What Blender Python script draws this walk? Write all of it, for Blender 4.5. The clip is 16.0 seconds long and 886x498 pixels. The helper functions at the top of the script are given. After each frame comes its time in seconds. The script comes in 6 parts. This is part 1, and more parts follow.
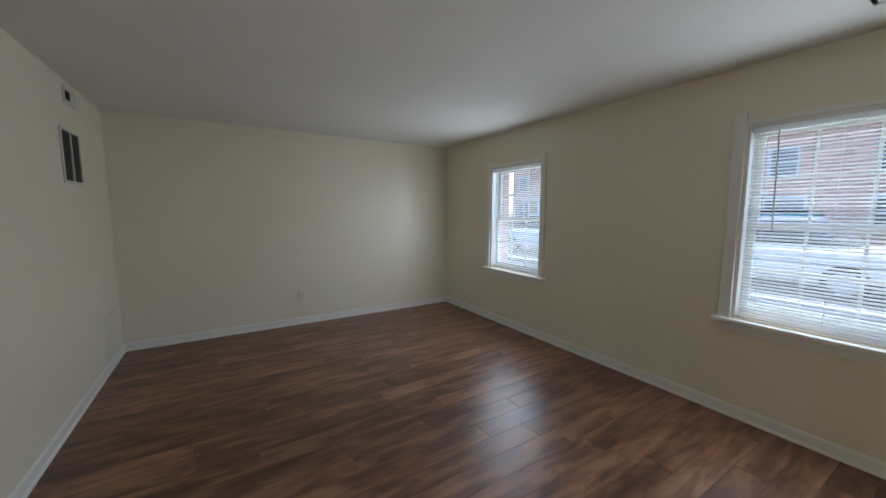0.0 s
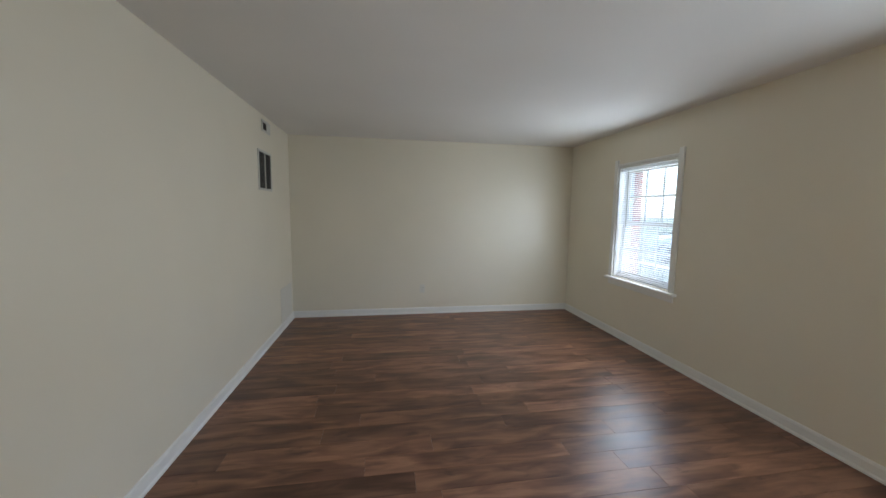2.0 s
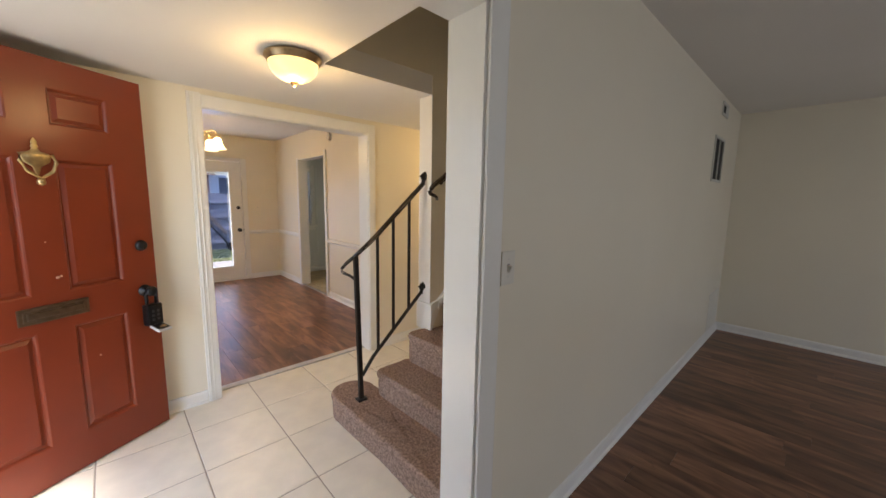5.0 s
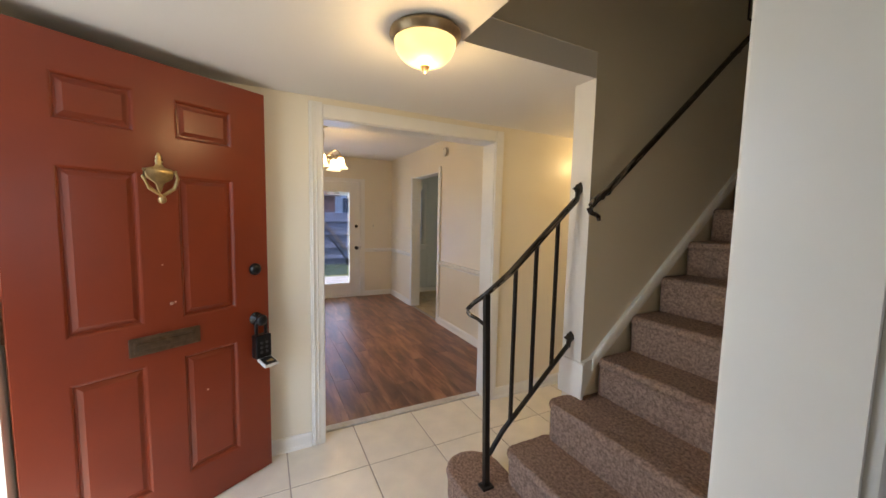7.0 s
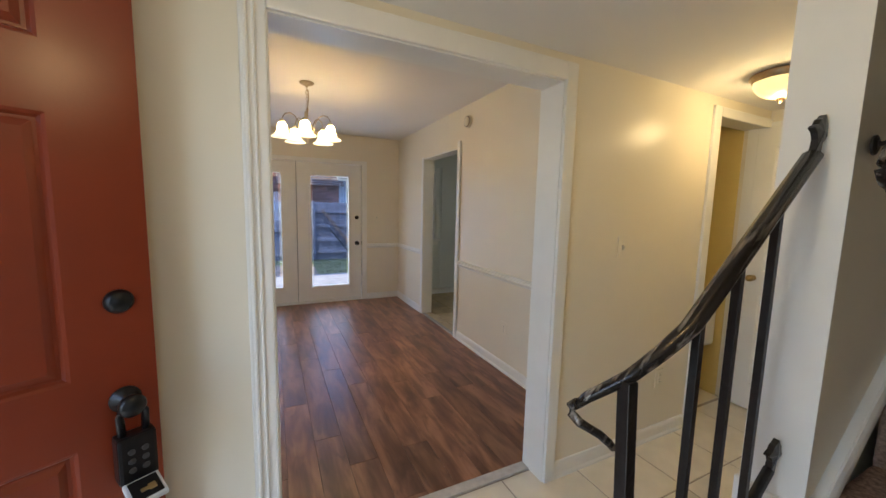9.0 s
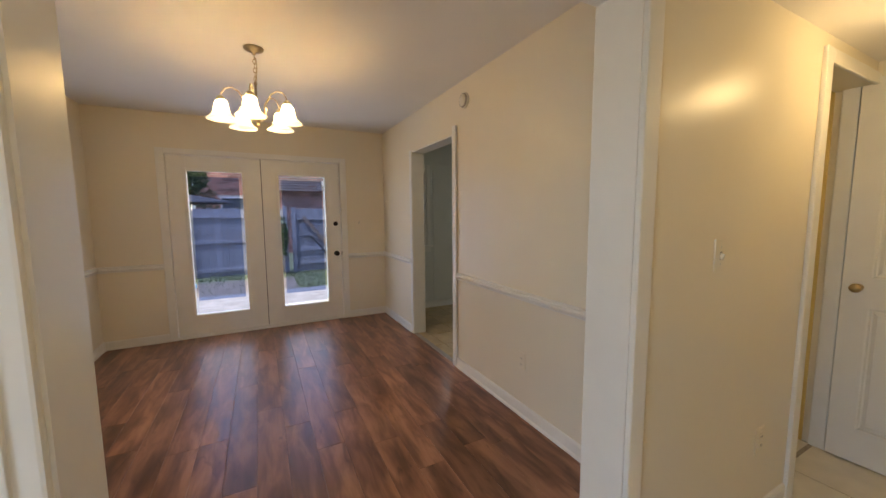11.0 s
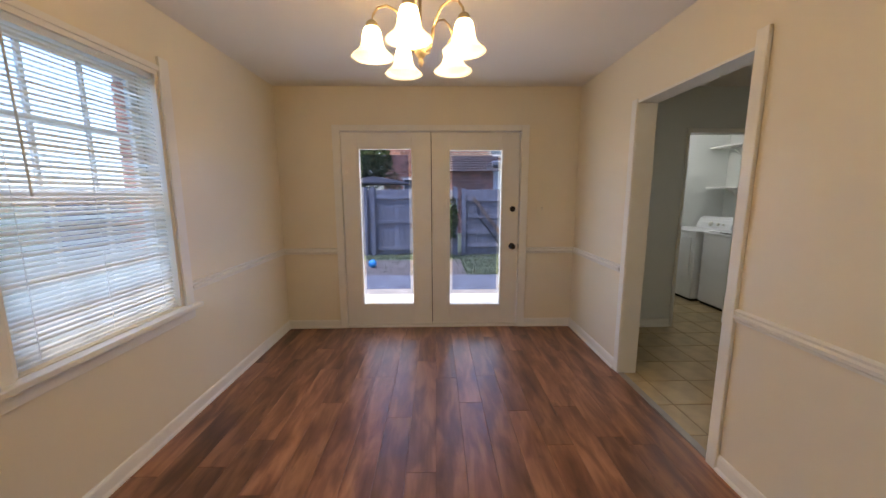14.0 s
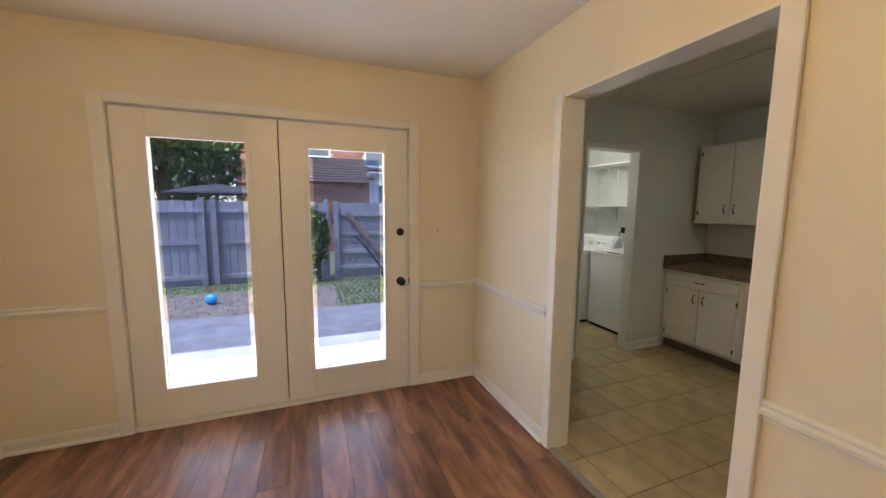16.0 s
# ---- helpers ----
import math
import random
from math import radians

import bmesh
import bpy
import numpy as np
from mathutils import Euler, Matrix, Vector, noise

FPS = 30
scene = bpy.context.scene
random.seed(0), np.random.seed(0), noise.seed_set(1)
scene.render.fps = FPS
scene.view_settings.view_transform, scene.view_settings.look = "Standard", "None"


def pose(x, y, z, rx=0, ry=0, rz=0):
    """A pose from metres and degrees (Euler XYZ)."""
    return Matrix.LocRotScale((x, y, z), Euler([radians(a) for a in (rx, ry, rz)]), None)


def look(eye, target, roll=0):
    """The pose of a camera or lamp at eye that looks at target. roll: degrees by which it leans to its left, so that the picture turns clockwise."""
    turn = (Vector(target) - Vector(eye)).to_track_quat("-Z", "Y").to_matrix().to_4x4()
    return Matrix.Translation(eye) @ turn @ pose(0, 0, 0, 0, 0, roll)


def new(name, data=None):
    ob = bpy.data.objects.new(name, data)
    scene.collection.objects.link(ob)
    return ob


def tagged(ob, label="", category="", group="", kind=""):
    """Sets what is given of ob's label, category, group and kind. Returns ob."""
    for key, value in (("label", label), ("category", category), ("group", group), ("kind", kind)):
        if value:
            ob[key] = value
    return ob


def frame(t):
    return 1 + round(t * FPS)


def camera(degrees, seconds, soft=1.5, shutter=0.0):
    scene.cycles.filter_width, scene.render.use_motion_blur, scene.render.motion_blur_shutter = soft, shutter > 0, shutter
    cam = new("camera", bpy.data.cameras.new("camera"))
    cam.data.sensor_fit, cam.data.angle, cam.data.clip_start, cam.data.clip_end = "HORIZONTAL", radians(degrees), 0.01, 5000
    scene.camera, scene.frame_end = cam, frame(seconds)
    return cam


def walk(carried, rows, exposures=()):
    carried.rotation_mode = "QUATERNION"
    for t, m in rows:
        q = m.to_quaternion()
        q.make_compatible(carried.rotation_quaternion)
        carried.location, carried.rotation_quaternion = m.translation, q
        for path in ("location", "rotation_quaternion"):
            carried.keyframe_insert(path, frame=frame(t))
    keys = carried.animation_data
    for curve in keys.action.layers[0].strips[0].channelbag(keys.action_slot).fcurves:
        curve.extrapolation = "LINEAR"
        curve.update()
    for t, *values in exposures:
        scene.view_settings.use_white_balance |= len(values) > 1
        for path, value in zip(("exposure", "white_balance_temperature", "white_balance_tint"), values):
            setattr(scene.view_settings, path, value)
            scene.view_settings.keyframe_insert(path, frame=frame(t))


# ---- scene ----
cam = camera(102.7, 16.0)
PATH = [
    (0, (0.131, 0.327, 1.446), (1.18, 2.016, 1.231), 0.1),
    (0.5, (0.278, 0.291, 1.46), (1.062, 2.114, 1.215), 0.1),
    (1, (0.369, 0.215, 1.444), (0.915, 2.122, 1.19), 1.8),
    (1.5, (0.414, 0.164, 1.445), (0.85, 2.103, 1.22), 0.5),
    (2, (0.419, 0.132, 1.454), (0.741, 2.094, 1.241), 0.8),
    (2.5, (0.39, 0.094, 1.445), (0.345, 2.083, 1.247), 0.3),
    (3, (0.323, 0.081, 1.436), (-0.102, 2.026, 1.238), 0.2),
    (3.5, (0.274, 0.051, 1.425), (-0.545, 1.864, 1.224), 0.1),
    (4, (0.201, 0.03, 1.423), (-0.85, 1.718, 1.214), 0.2),
    (4.5, (0.051, 0.007, 1.432), (-1.206, 1.545, 1.19), 1.2),
    (5, (-0.089, -0.017, 1.422), (-1.532, 1.341, 1.153), 1.0),
    (5.2, (-0.143, -0.026, 1.414), (-1.647, 1.265, 1.158), 0.6),
    (7.3, (-0.812, 0.17, 1.426), (-2.595, 1.06, 1.252), 1.3),
    (7.5, (-0.92, 0.181, 1.408), (-2.677, 1.119, 1.223), 0.3),
    (8, (-1.16, 0.267, 1.394), (-2.92, 1.184, 1.151), -0.4),
    (8.5, (-1.387, 0.419, 1.396), (-3.185, 1.266, 1.171), 1.4),
    (9, (-1.598, 0.466, 1.39), (-3.388, 1.329, 1.17), 1.3),
    (9.2, (-1.713, 0.467, 1.4), (-3.484, 1.374, 1.193), 1.0),
    (11.3, (-2.331, 0.752, 1.356), (-4.102, 1.659, 1.154), -0.6),
    (11.5, (-2.405, 0.745, 1.354), (-4.185, 1.631, 1.137), -0.8),
    (12, (-2.565, 0.804, 1.355), (-4.479, 1.358, 1.174), 0.8),
    (12.5, (-2.749, 0.863, 1.413), (-4.729, 1.021, 1.176), 1.5),
    (13, (-2.926, 0.818, 1.393), (-4.916, 0.875, 1.205), 0.7),
    (13.5, (-3.11, 0.817, 1.401), (-5.081, 0.935, 1.084), 0.3),
    (14, (-3.307, 0.818, 1.392), (-5.284, 0.856, 1.09), -0.2),
    (14.5, (-3.54, 0.84, 1.404), (-5.516, 0.938, 1.109), 2.4),
    (15, (-3.816, 0.792, 1.401), (-5.775, 1.094, 1.137), 0.9),
    (15.5, (-4.049, 0.811, 1.395), (-5.938, 1.384, 1.073), 0.2),
    (16, (-4.28, 0.941, 1.433), (-6.136, 1.649, 1.202), 0.5),
]
walk(cam, [(t, look(eye, target, roll)) for t, eye, target, roll in PATH], [(0, 2.5, 6500, 13), (1.5, 3.0, 6500, 13), (2.5, 2.95, 6550, 16), (3.5, 2.95, 6700, 19), (4.2, 2.8, 6900, 20), (5, 2.5, 6900, 20), (7.3, 2.3, 6600, 17), (8, 2.25, 6150, 14), (9, 2.15, 6000, 14), (11.3, 2.05, 6600, 17), (12, 2.05, 6200, 16), (13.5, 2.08, 6650, 20), (15, 2.25, 7050, 20), (16, 2.45, 7200, 17)])

# ---- world, sun, lamps ----
world = bpy.data.worlds.new("overcast_sky")
scene.world = world
world.use_nodes = True
wn = world.node_tree
sky = wn.nodes.new("ShaderNodeTexSky")
sky.sky_type = "NISHITA"
sky.sun_disc = False
sky.sun_elevation = radians(72)
sky.sun_rotation = radians(148)
sky.air_density, sky.dust_density = 1.0, 1.0
wn.nodes["Background"].inputs["Strength"].default_value = 0.15
wn.links.new(sky.outputs["Color"], wn.nodes["Background"].inputs["Color"])

sun_data = bpy.data.lights.new("sun", "SUN")
sun_data.energy, sun_data.angle, sun_data.color = 2.0, radians(15), (1.0, 0.96, 0.9)
sun = new("sun", sun_data)
sun.matrix_world = look((5, -8, 29), (0, 0, 0))


def area_light(name, m, sx, sy, watts, color):
    d = bpy.data.lights.new(name, "AREA")
    d.shape, d.size, d.size_y, d.energy, d.color = "RECTANGLE", sx, sy, watts, color
    ob = new(name, d)
    ob.matrix_world = m
    return ob


def point_light(name, at, watts, color, radius=0.03):
    d = bpy.data.lights.new(name, "POINT")
    d.energy, d.color, d.shadow_soft_size = watts, color, radius
    ob = new(name, d)
    ob.location = at
    return ob


DAY = (0.76, 0.89, 1.0)
# daylight in the window and door openings
area_light("sky_window_far", pose(3.195, 3.53, 1.36, 0, 90, 0), 1.2, 0.80, 1.0, DAY)
area_light("sky_room_far", pose(3.10, 3.53, 1.36, 0, 86, 0), 1.15, 0.80, 2.2, DAY)
area_light("sky_window_near", pose(3.195, 0.87, 1.36, 0, 90, 0), 1.2, 0.80, 1.0, DAY)
area_light("sky_room_near", pose(3.10, 0.87, 1.36, 0, 86, 0), 1.15, 0.80, 2.2, DAY)
area_light("sky_dining_window", pose(-5.0, -0.80, 1.4, 90, 0, 0), 0.80, 1.25, 0.65, (0.48, 0.75, 1.0))
area_light("sky_garden_door", pose(-6.985, 0.77, 1.05, 0, -90, 0), 1.55, 1.4, 4.2, DAY)
area_light("sky_front_door", pose(-1.88, -0.93, 1.05, 90, 0, 0), 0.85, 1.9, 1.9, DAY)

WARM = (1.0, 0.715, 0.31)

# ---- materials ----


def mat(name, color, rough=0.5, metal=0.0, var=0.12, scale=6.0, bump=0.0, bscale=120.0, fine=0.0, random_obj=0.0, spec=0.5, island=0.0):
    m = bpy.data.materials.new(name)
    m.use_nodes = True
    nt = m.node_tree
    b = nt.nodes["Principled BSDF"]
    b.inputs["Roughness"].default_value = rough
    b.inputs["Metallic"].default_value = metal
    b.inputs["Specular IOR Level"].default_value = spec
    tc = nt.nodes.new("ShaderNodeTexCoord")
    n1 = nt.nodes.new("ShaderNodeTexNoise")
    n1.inputs["Scale"].default_value, n1.inputs["Detail"].default_value = scale, 5
    nt.links.new(tc.outputs["Object"], n1.inputs["Vector"])
    hsv = nt.nodes.new("ShaderNodeHueSaturation")
    hsv.inputs["Color"].default_value = (*color, 1)
    mr = nt.nodes.new("ShaderNodeMapRange")
    mr.inputs["From Min"].default_value, mr.inputs["From Max"].default_value = 0.3, 0.7
    mr.inputs["To Min"].default_value, mr.inputs["To Max"].default_value = 1 - var, 1 + var
    nt.links.new(n1.outputs["Fac"], mr.inputs["Value"])
    last = mr.outputs["Result"]
    if random_obj:
        oi = nt.nodes.new("ShaderNodeObjectInfo")
        r = nt.nodes.new("ShaderNodeMapRange")
        r.inputs["To Min"].default_value, r.inputs["To Max"].default_value = 1 - random_obj, 1 + random_obj
        nt.links.new(oi.outputs["Random"], r.inputs["Value"])
        mu = nt.nodes.new("ShaderNodeMath")
        mu.operation = "MULTIPLY"
        nt.links.new(last, mu.inputs[0])
        nt.links.new(r.outputs["Result"], mu.inputs[1])
        last = mu.outputs[0]
    if island:
        ge = nt.nodes.new("ShaderNodeNewGeometry")
        ri = nt.nodes.new("ShaderNodeMapRange")
        ri.inputs["To Min"].default_value, ri.inputs["To Max"].default_value = 1 - island, 1 + island
        nt.links.new(ge.outputs["Random Per Island"], ri.inputs["Value"])
        mi = nt.nodes.new("ShaderNodeMath")
        mi.operation = "MULTIPLY"
        nt.links.new(last, mi.inputs[0])
        nt.links.new(ri.outputs["Result"], mi.inputs[1])
        last = mi.outputs[0]
    nt.links.new(last, hsv.inputs["Value"])
    nt.links.new(hsv.outputs["Color"], b.inputs["Base Color"])
    if bump or fine:
        n2 = nt.nodes.new("ShaderNodeTexNoise")
        n2.inputs["Scale"].default_value, n2.inputs["Detail"].default_value = bscale, 4
        nt.links.new(tc.outputs["Object"], n2.inputs["Vector"])
        bp = nt.nodes.new("ShaderNodeBump")
        bp.inputs["Strength"].default_value, bp.inputs["Distance"].default_value = bump, 0.004
        nt.links.new(n2.outputs["Fac"], bp.inputs["Height"])
        nt.links.new(bp.outputs["Normal"], b.inputs["Normal"])
    return m


def glow(name, color, strength):
    m = bpy.data.materials.new(name)
    m.use_nodes = True
    b = m.node_tree.nodes["Principled BSDF"]
    b.inputs["Base Color"].default_value = (0.9, 0.85, 0.75, 1)
    b.inputs["Roughness"].default_value = 0.3
    b.inputs["Emission Color"].default_value = (*color, 1)
    b.inputs["Emission Strength"].default_value = strength
    return m


def glass(name, tint=(1, 1, 1), gloss=0.06):
    m = bpy.data.materials.new(name)
    m.use_nodes = True
    nt = m.node_tree
    out = nt.nodes["Material Output"]
    tr = nt.nodes.new("ShaderNodeBsdfTransparent")
    tr.inputs["Color"].default_value = (*tint, 1)
    gl = nt.nodes.new("ShaderNodeBsdfGlossy")
    gl.inputs["Roughness"].default_value = 0.02
    mx = nt.nodes.new("ShaderNodeMixShader")
    lw = nt.nodes.new("ShaderNodeLayerWeight")
    pw = nt.nodes.new("ShaderNodeMath")
    pw.operation = "POWER"
    pw.inputs[1].default_value = 4.0
    ma = nt.nodes.new("ShaderNodeMath")
    ma.operation = "MULTIPLY_ADD"
    ma.inputs[1].default_value, ma.inputs[2].default_value = 0.7, gloss / 2
    nt.links.new(lw.outputs["Facing"], pw.inputs[0])
    nt.links.new(pw.outputs[0], ma.inputs[0])
    nt.links.new(ma.outputs[0], mx.inputs["Fac"])
    nt.links.new(tr.outputs[0], mx.inputs[1])
    nt.links.new(gl.outputs[0], mx.inputs[2])
    nt.links.new(mx.outputs[0], out.inputs["Surface"])
    return m


def plank_wood(name, a, b_, c, rough=0.28):
    m = bpy.data.materials.new(name)
    m.use_nodes = True
    nt = m.node_tree
    b = nt.nodes["Principled BSDF"]
    tc = nt.nodes.new("ShaderNodeTexCoord")
    oi = nt.nodes.new("ShaderNodeObjectInfo")
    shift = nt.nodes.new("ShaderNodeVectorMath")
    shift.operation = "MULTIPLY_ADD"
    comb = nt.nodes.new("ShaderNodeCombineXYZ")
    for k in ("X", "Y", "Z"):
        nt.links.new(oi.outputs["Random"], comb.inputs[k])
    nt.links.new(comb.outputs[0], shift.inputs[0])
    shift.inputs[1].default_value = (37, 53, 71)
    nt.links.new(tc.outputs["Object"], shift.inputs[2])
    mp = nt.nodes.new("ShaderNodeMapping")
    mp.inputs["Scale"].default_value = (1.8, 8.0, 8.0)
    nt.links.new(shift.outputs[0], mp.inputs["Vector"])
    n1 = nt.nodes.new("ShaderNodeTexNoise")
    n1.inputs["Scale"].default_value, n1.inputs["Detail"].default_value = 1.5, 3.0
    n1.inputs["Distortion"].default_value = 0.5
    nt.links.new(mp.outputs[0], n1.inputs["Vector"])
    mp2 = nt.nodes.new("ShaderNodeMapping")
    mp2.inputs["Scale"].default_value = (2.5, 55.0, 55.0)
    nt.links.new(shift.outputs[0], mp2.inputs["Vector"])
    n2 = nt.nodes.new("ShaderNodeTexNoise")
    n2.inputs["Scale"].default_value, n2.inputs["Detail"].default_value = 1.0, 4
    nt.links.new(mp2.outputs[0], n2.inputs["Vector"])
    mixf = nt.nodes.new("ShaderNodeMath")
    mixf.operation = "MULTIPLY_ADD"
    nt.links.new(n2.outputs["Fac"], mixf.inputs[0])
    mixf.inputs[1].default_value = 0.15
    nt.links.new(n1.outputs["Fac"], mixf.inputs[2])
    ramp = nt.nodes.new("ShaderNodeValToRGB")
    e = ramp.color_ramp.elements
    ramp.color_ramp.interpolation = "B_SPLINE"
    e[0].position, e[0].color = 0.32, (*a, 1)
    e[1].position, e[1].color = 0.78, (*c, 1)
    mid = ramp.color_ramp.elements.new(0.56)
    mid.color = (*b_, 1)
    nt.links.new(mixf.outputs[0], ramp.inputs["Fac"])
    hsv = nt.nodes.new("ShaderNodeHueSaturation")
    r = nt.nodes.new("ShaderNodeMapRange")
    r.inputs["To Min"].default_value, r.inputs["To Max"].default_value = 0.70, 1.30
    nt.links.new(oi.outputs["Random"], r.inputs["Value"])
    nt.links.new(r.outputs["Result"], hsv.inputs["Value"])
    nt.links.new(ramp.outputs["Color"], hsv.inputs["Color"])
    # dark knots and smoky smudges along the grain
    mp3 = nt.nodes.new("ShaderNodeMapping")
    mp3.inputs["Scale"].default_value = (4.5, 15.0, 15.0)
    nt.links.new(shift.outputs[0], mp3.inputs["Vector"])
    n3 = nt.nodes.new("ShaderNodeTexNoise")
    n3.inputs["Scale"].default_value, n3.inputs["Detail"].default_value = 1.0, 4.0
    n3.inputs["Distortion"].default_value = 1.2
    nt.links.new(mp3.outputs[0], n3.inputs["Vector"])
    kr = nt.nodes.new("ShaderNodeMapRange")
    kr.inputs["From Min"].default_value, kr.inputs["From Max"].default_value = 0.60, 0.72
    kr.inputs["To Min"].default_value, kr.inputs["To Max"].default_value = 0.0, 0.38
    nt.links.new(n3.outputs["Fac"], kr.inputs["Value"])
    km = nt.nodes.new("ShaderNodeMix")
    km.data_type = "RGBA"
    km.inputs[7].default_value = (0.022, 0.011, 0.009, 1)
    nt.links.new(kr.outputs["Result"], km.inputs[0])
    nt.links.new(hsv.outputs["Color"], km.inputs[6])
    nt.links.new(km.outputs[2], b.inputs["Base Color"])
    rr = nt.nodes.new("ShaderNodeMapRange")
    rr.inputs["To Min"].default_value, rr.inputs["To Max"].default_value = rough - 0.06, rough + 0.1
    nt.links.new(n1.outputs["Fac"], rr.inputs["Value"])
    nt.links.new(rr.outputs["Result"], b.inputs["Roughness"])
    bp = nt.nodes.new("ShaderNodeBump")
    bp.inputs["Strength"].default_value, bp.inputs["Distance"].default_value = 0.12, 0.002
    nt.links.new(n2.outputs["Fac"], bp.inputs["Height"])
    nt.links.new(bp.outputs["Normal"], b.inputs["Normal"])
    return m


M_WALL = mat("cream_wall_paint", (0.785, 0.725, 0.585), 0.34, var=0.02, scale=1.5, bump=0.05, bscale=260)
M_CEIL = mat("white_ceiling_paint", (0.80, 0.778, 0.735), 0.75, var=0.02, scale=1.2, bump=0.06, bscale=180)
M_TRIM = mat("white_gloss_trim", (0.80, 0.79, 0.74), 0.3, var=0.02, scale=8, bump=0.03, bscale=60)
M_YELLOW = mat("ochre_wall_paint", (0.72, 0.56, 0.20), 0.45, var=0.03, scale=1.5, bump=0.05, bscale=260)
M_KWALL = mat("kitchen_wall_paint", (0.70, 0.72, 0.68), 0.5, var=0.02, scale=1.5, bump=0.05, bscale=260)
M_FLOOR = plank_wood("walnut_laminate", (0.062, 0.027, 0.016), (0.168, 0.073, 0.042), (0.34, 0.172, 0.10), 0.33)
M_GAP = mat("dark_joint", (0.045, 0.022, 0.014), 0.8, var=0.1)
M_TILE = mat("cream_floor_tile", (0.78, 0.73, 0.61), 0.28, var=0.07, scale=7, bump=0.05, bscale=50, random_obj=0.04)
M_GROUT = mat("grey_grout", (0.42, 0.37, 0.30), 0.9, var=0.2, scale=20, bump=0.3, bscale=300)
M_KGROUT = mat("brown_grout", (0.22, 0.165, 0.095), 0.9, var=0.2, scale=20, bump=0.3, bscale=300)
M_KTILE = mat("tan_kitchen_tile", (0.40, 0.30, 0.155), 0.35, var=0.22, scale=6, bump=0.12, bscale=40, random_obj=0.1)
M_CARPET = mat("taupe_carpet", (0.30, 0.208, 0.16), 0.95, var=0.75, scale=70, bump=1.0, bscale=170, spec=0.1)
for nz in M_CARPET.node_tree.nodes:
    if nz.type == "TEX_NOISE":
        nz.inputs["Roughness"].default_value = 0.85
M_IRON = mat("black_wrought_iron", (0.018, 0.016, 0.015), 0.32, metal=0.3, var=0.3, scale=30, bump=0.25, bscale=90)
M_IRON_WORN = mat("worn_dark_handrail", (0.035, 0.026, 0.02), 0.25, metal=0.4, var=0.6, scale=22, bump=0.3, bscale=60)
wt = M_IRON_WORN.node_tree
wtc = wt.nodes.new("ShaderNodeTexCoord")
wmp = wt.nodes.new("ShaderNodeMapping")
wmp.inputs["Rotation"].default_value = (radians(43), 0, 0)
wmp.vector_type = "TEXTURE"
wmp.inputs["Scale"].default_value = (0.014, 0.16, 0.014)
wnz = wt.nodes.new("ShaderNodeTexNoise")
wnz.inputs["Scale"].default_value, wnz.inputs["Detail"].default_value = 1.0, 5
wrp = wt.nodes.new("ShaderNodeValToRGB")
wrp.color_ramp.elements[0].position, wrp.color_ramp.elements[0].color = 0.52, (0.022, 0.017, 0.014, 1)
wrp.color_ramp.elements[1].position, wrp.color_ramp.elements[1].color = 0.63, (0.30, 0.26, 0.22, 1)
wt.links.new(wtc.outputs["Object"], wmp.inputs["Vector"])
wt.links.new(wmp.outputs[0], wnz.inputs["Vector"])
wt.links.new(wnz.outputs["Fac"], wrp.inputs["Fac"])
wt.links.new(wrp.outputs["Color"], wt.nodes["Principled BSDF"].inputs["Base Color"])
M_DOOR = mat("brick_red_door_paint", (0.225, 0.036, 0.012), 0.30, var=0.06, scale=5, bump=0.06, bscale=90)
M_BRASS = mat("aged_brass", (0.50, 0.36, 0.17), 0.32, metal=0.9, var=0.25, scale=40, bump=0.1, bscale=80)
M_BRONZE = mat("antique_bronze", (0.16, 0.11, 0.07), 0.35, metal=0.8, var=0.25, scale=40)
M_BLACK = mat("black_hardware", (0.012, 0.012, 0.013), 0.3, metal=0.4, var=0.2, scale=30)
M_BLIND = mat("white_blind_slat", (0.80, 0.80, 0.78), 0.4, var=0.02, scale=4)
bt = M_BLIND.node_tree
trl = bt.nodes.new("ShaderNodeBsdfTranslucent")
trl.inputs["Color"].default_value = (0.85, 0.87, 0.88, 1)
bmx = bt.nodes.new("ShaderNodeMixShader")
bmx.inputs["Fac"].default_value = 0.5
bt.links.new(bt.nodes["Principled BSDF"].outputs[0], bmx.inputs[1])
bt.links.new(trl.outputs[0], bmx.inputs[2])
bt.links.new(bmx.outputs[0], bt.nodes["Material Output"].inputs["Surface"])
M_PLATE = mat("ivory_plastic_plate", (0.72, 0.69, 0.60), 0.35, var=0.02, scale=10)
M_VENT = mat("painted_steel_grille", (0.62, 0.61, 0.55), 0.45, var=0.05, scale=12)
M_DARK = mat("dark_recess_fill", (0.03, 0.028, 0.025), 0.8, var=0.2)
M_GLASS = glass("window_glass")
M_FILM = glass("grey_tint_film", (0.60, 0.67, 0.82))
# bluish pane tint added to dim the bright view outdoors
M_DIM_GLASS = glass("view_dimming_glass", (0.80, 0.87, 0.96))

# ---- mesh helpers ----


def bm_box(bm, x0, x1, y0, y1, z0, z1, m=None):
    vs = [bm.verts.new((x, y, z)) for x in (x0, x1) for y in (y0, y1) for z in (z0, z1)]
    if m is not None:
        for v in vs:
            v.co = m @ v.co
    for f in ((0, 1, 3, 2), (4, 6, 7, 5), (0, 4, 5, 1), (2, 3, 7, 6), (0, 2, 6, 4), (1, 5, 7, 3)):
        bm.faces.new([vs[i] for i in f])
    return vs


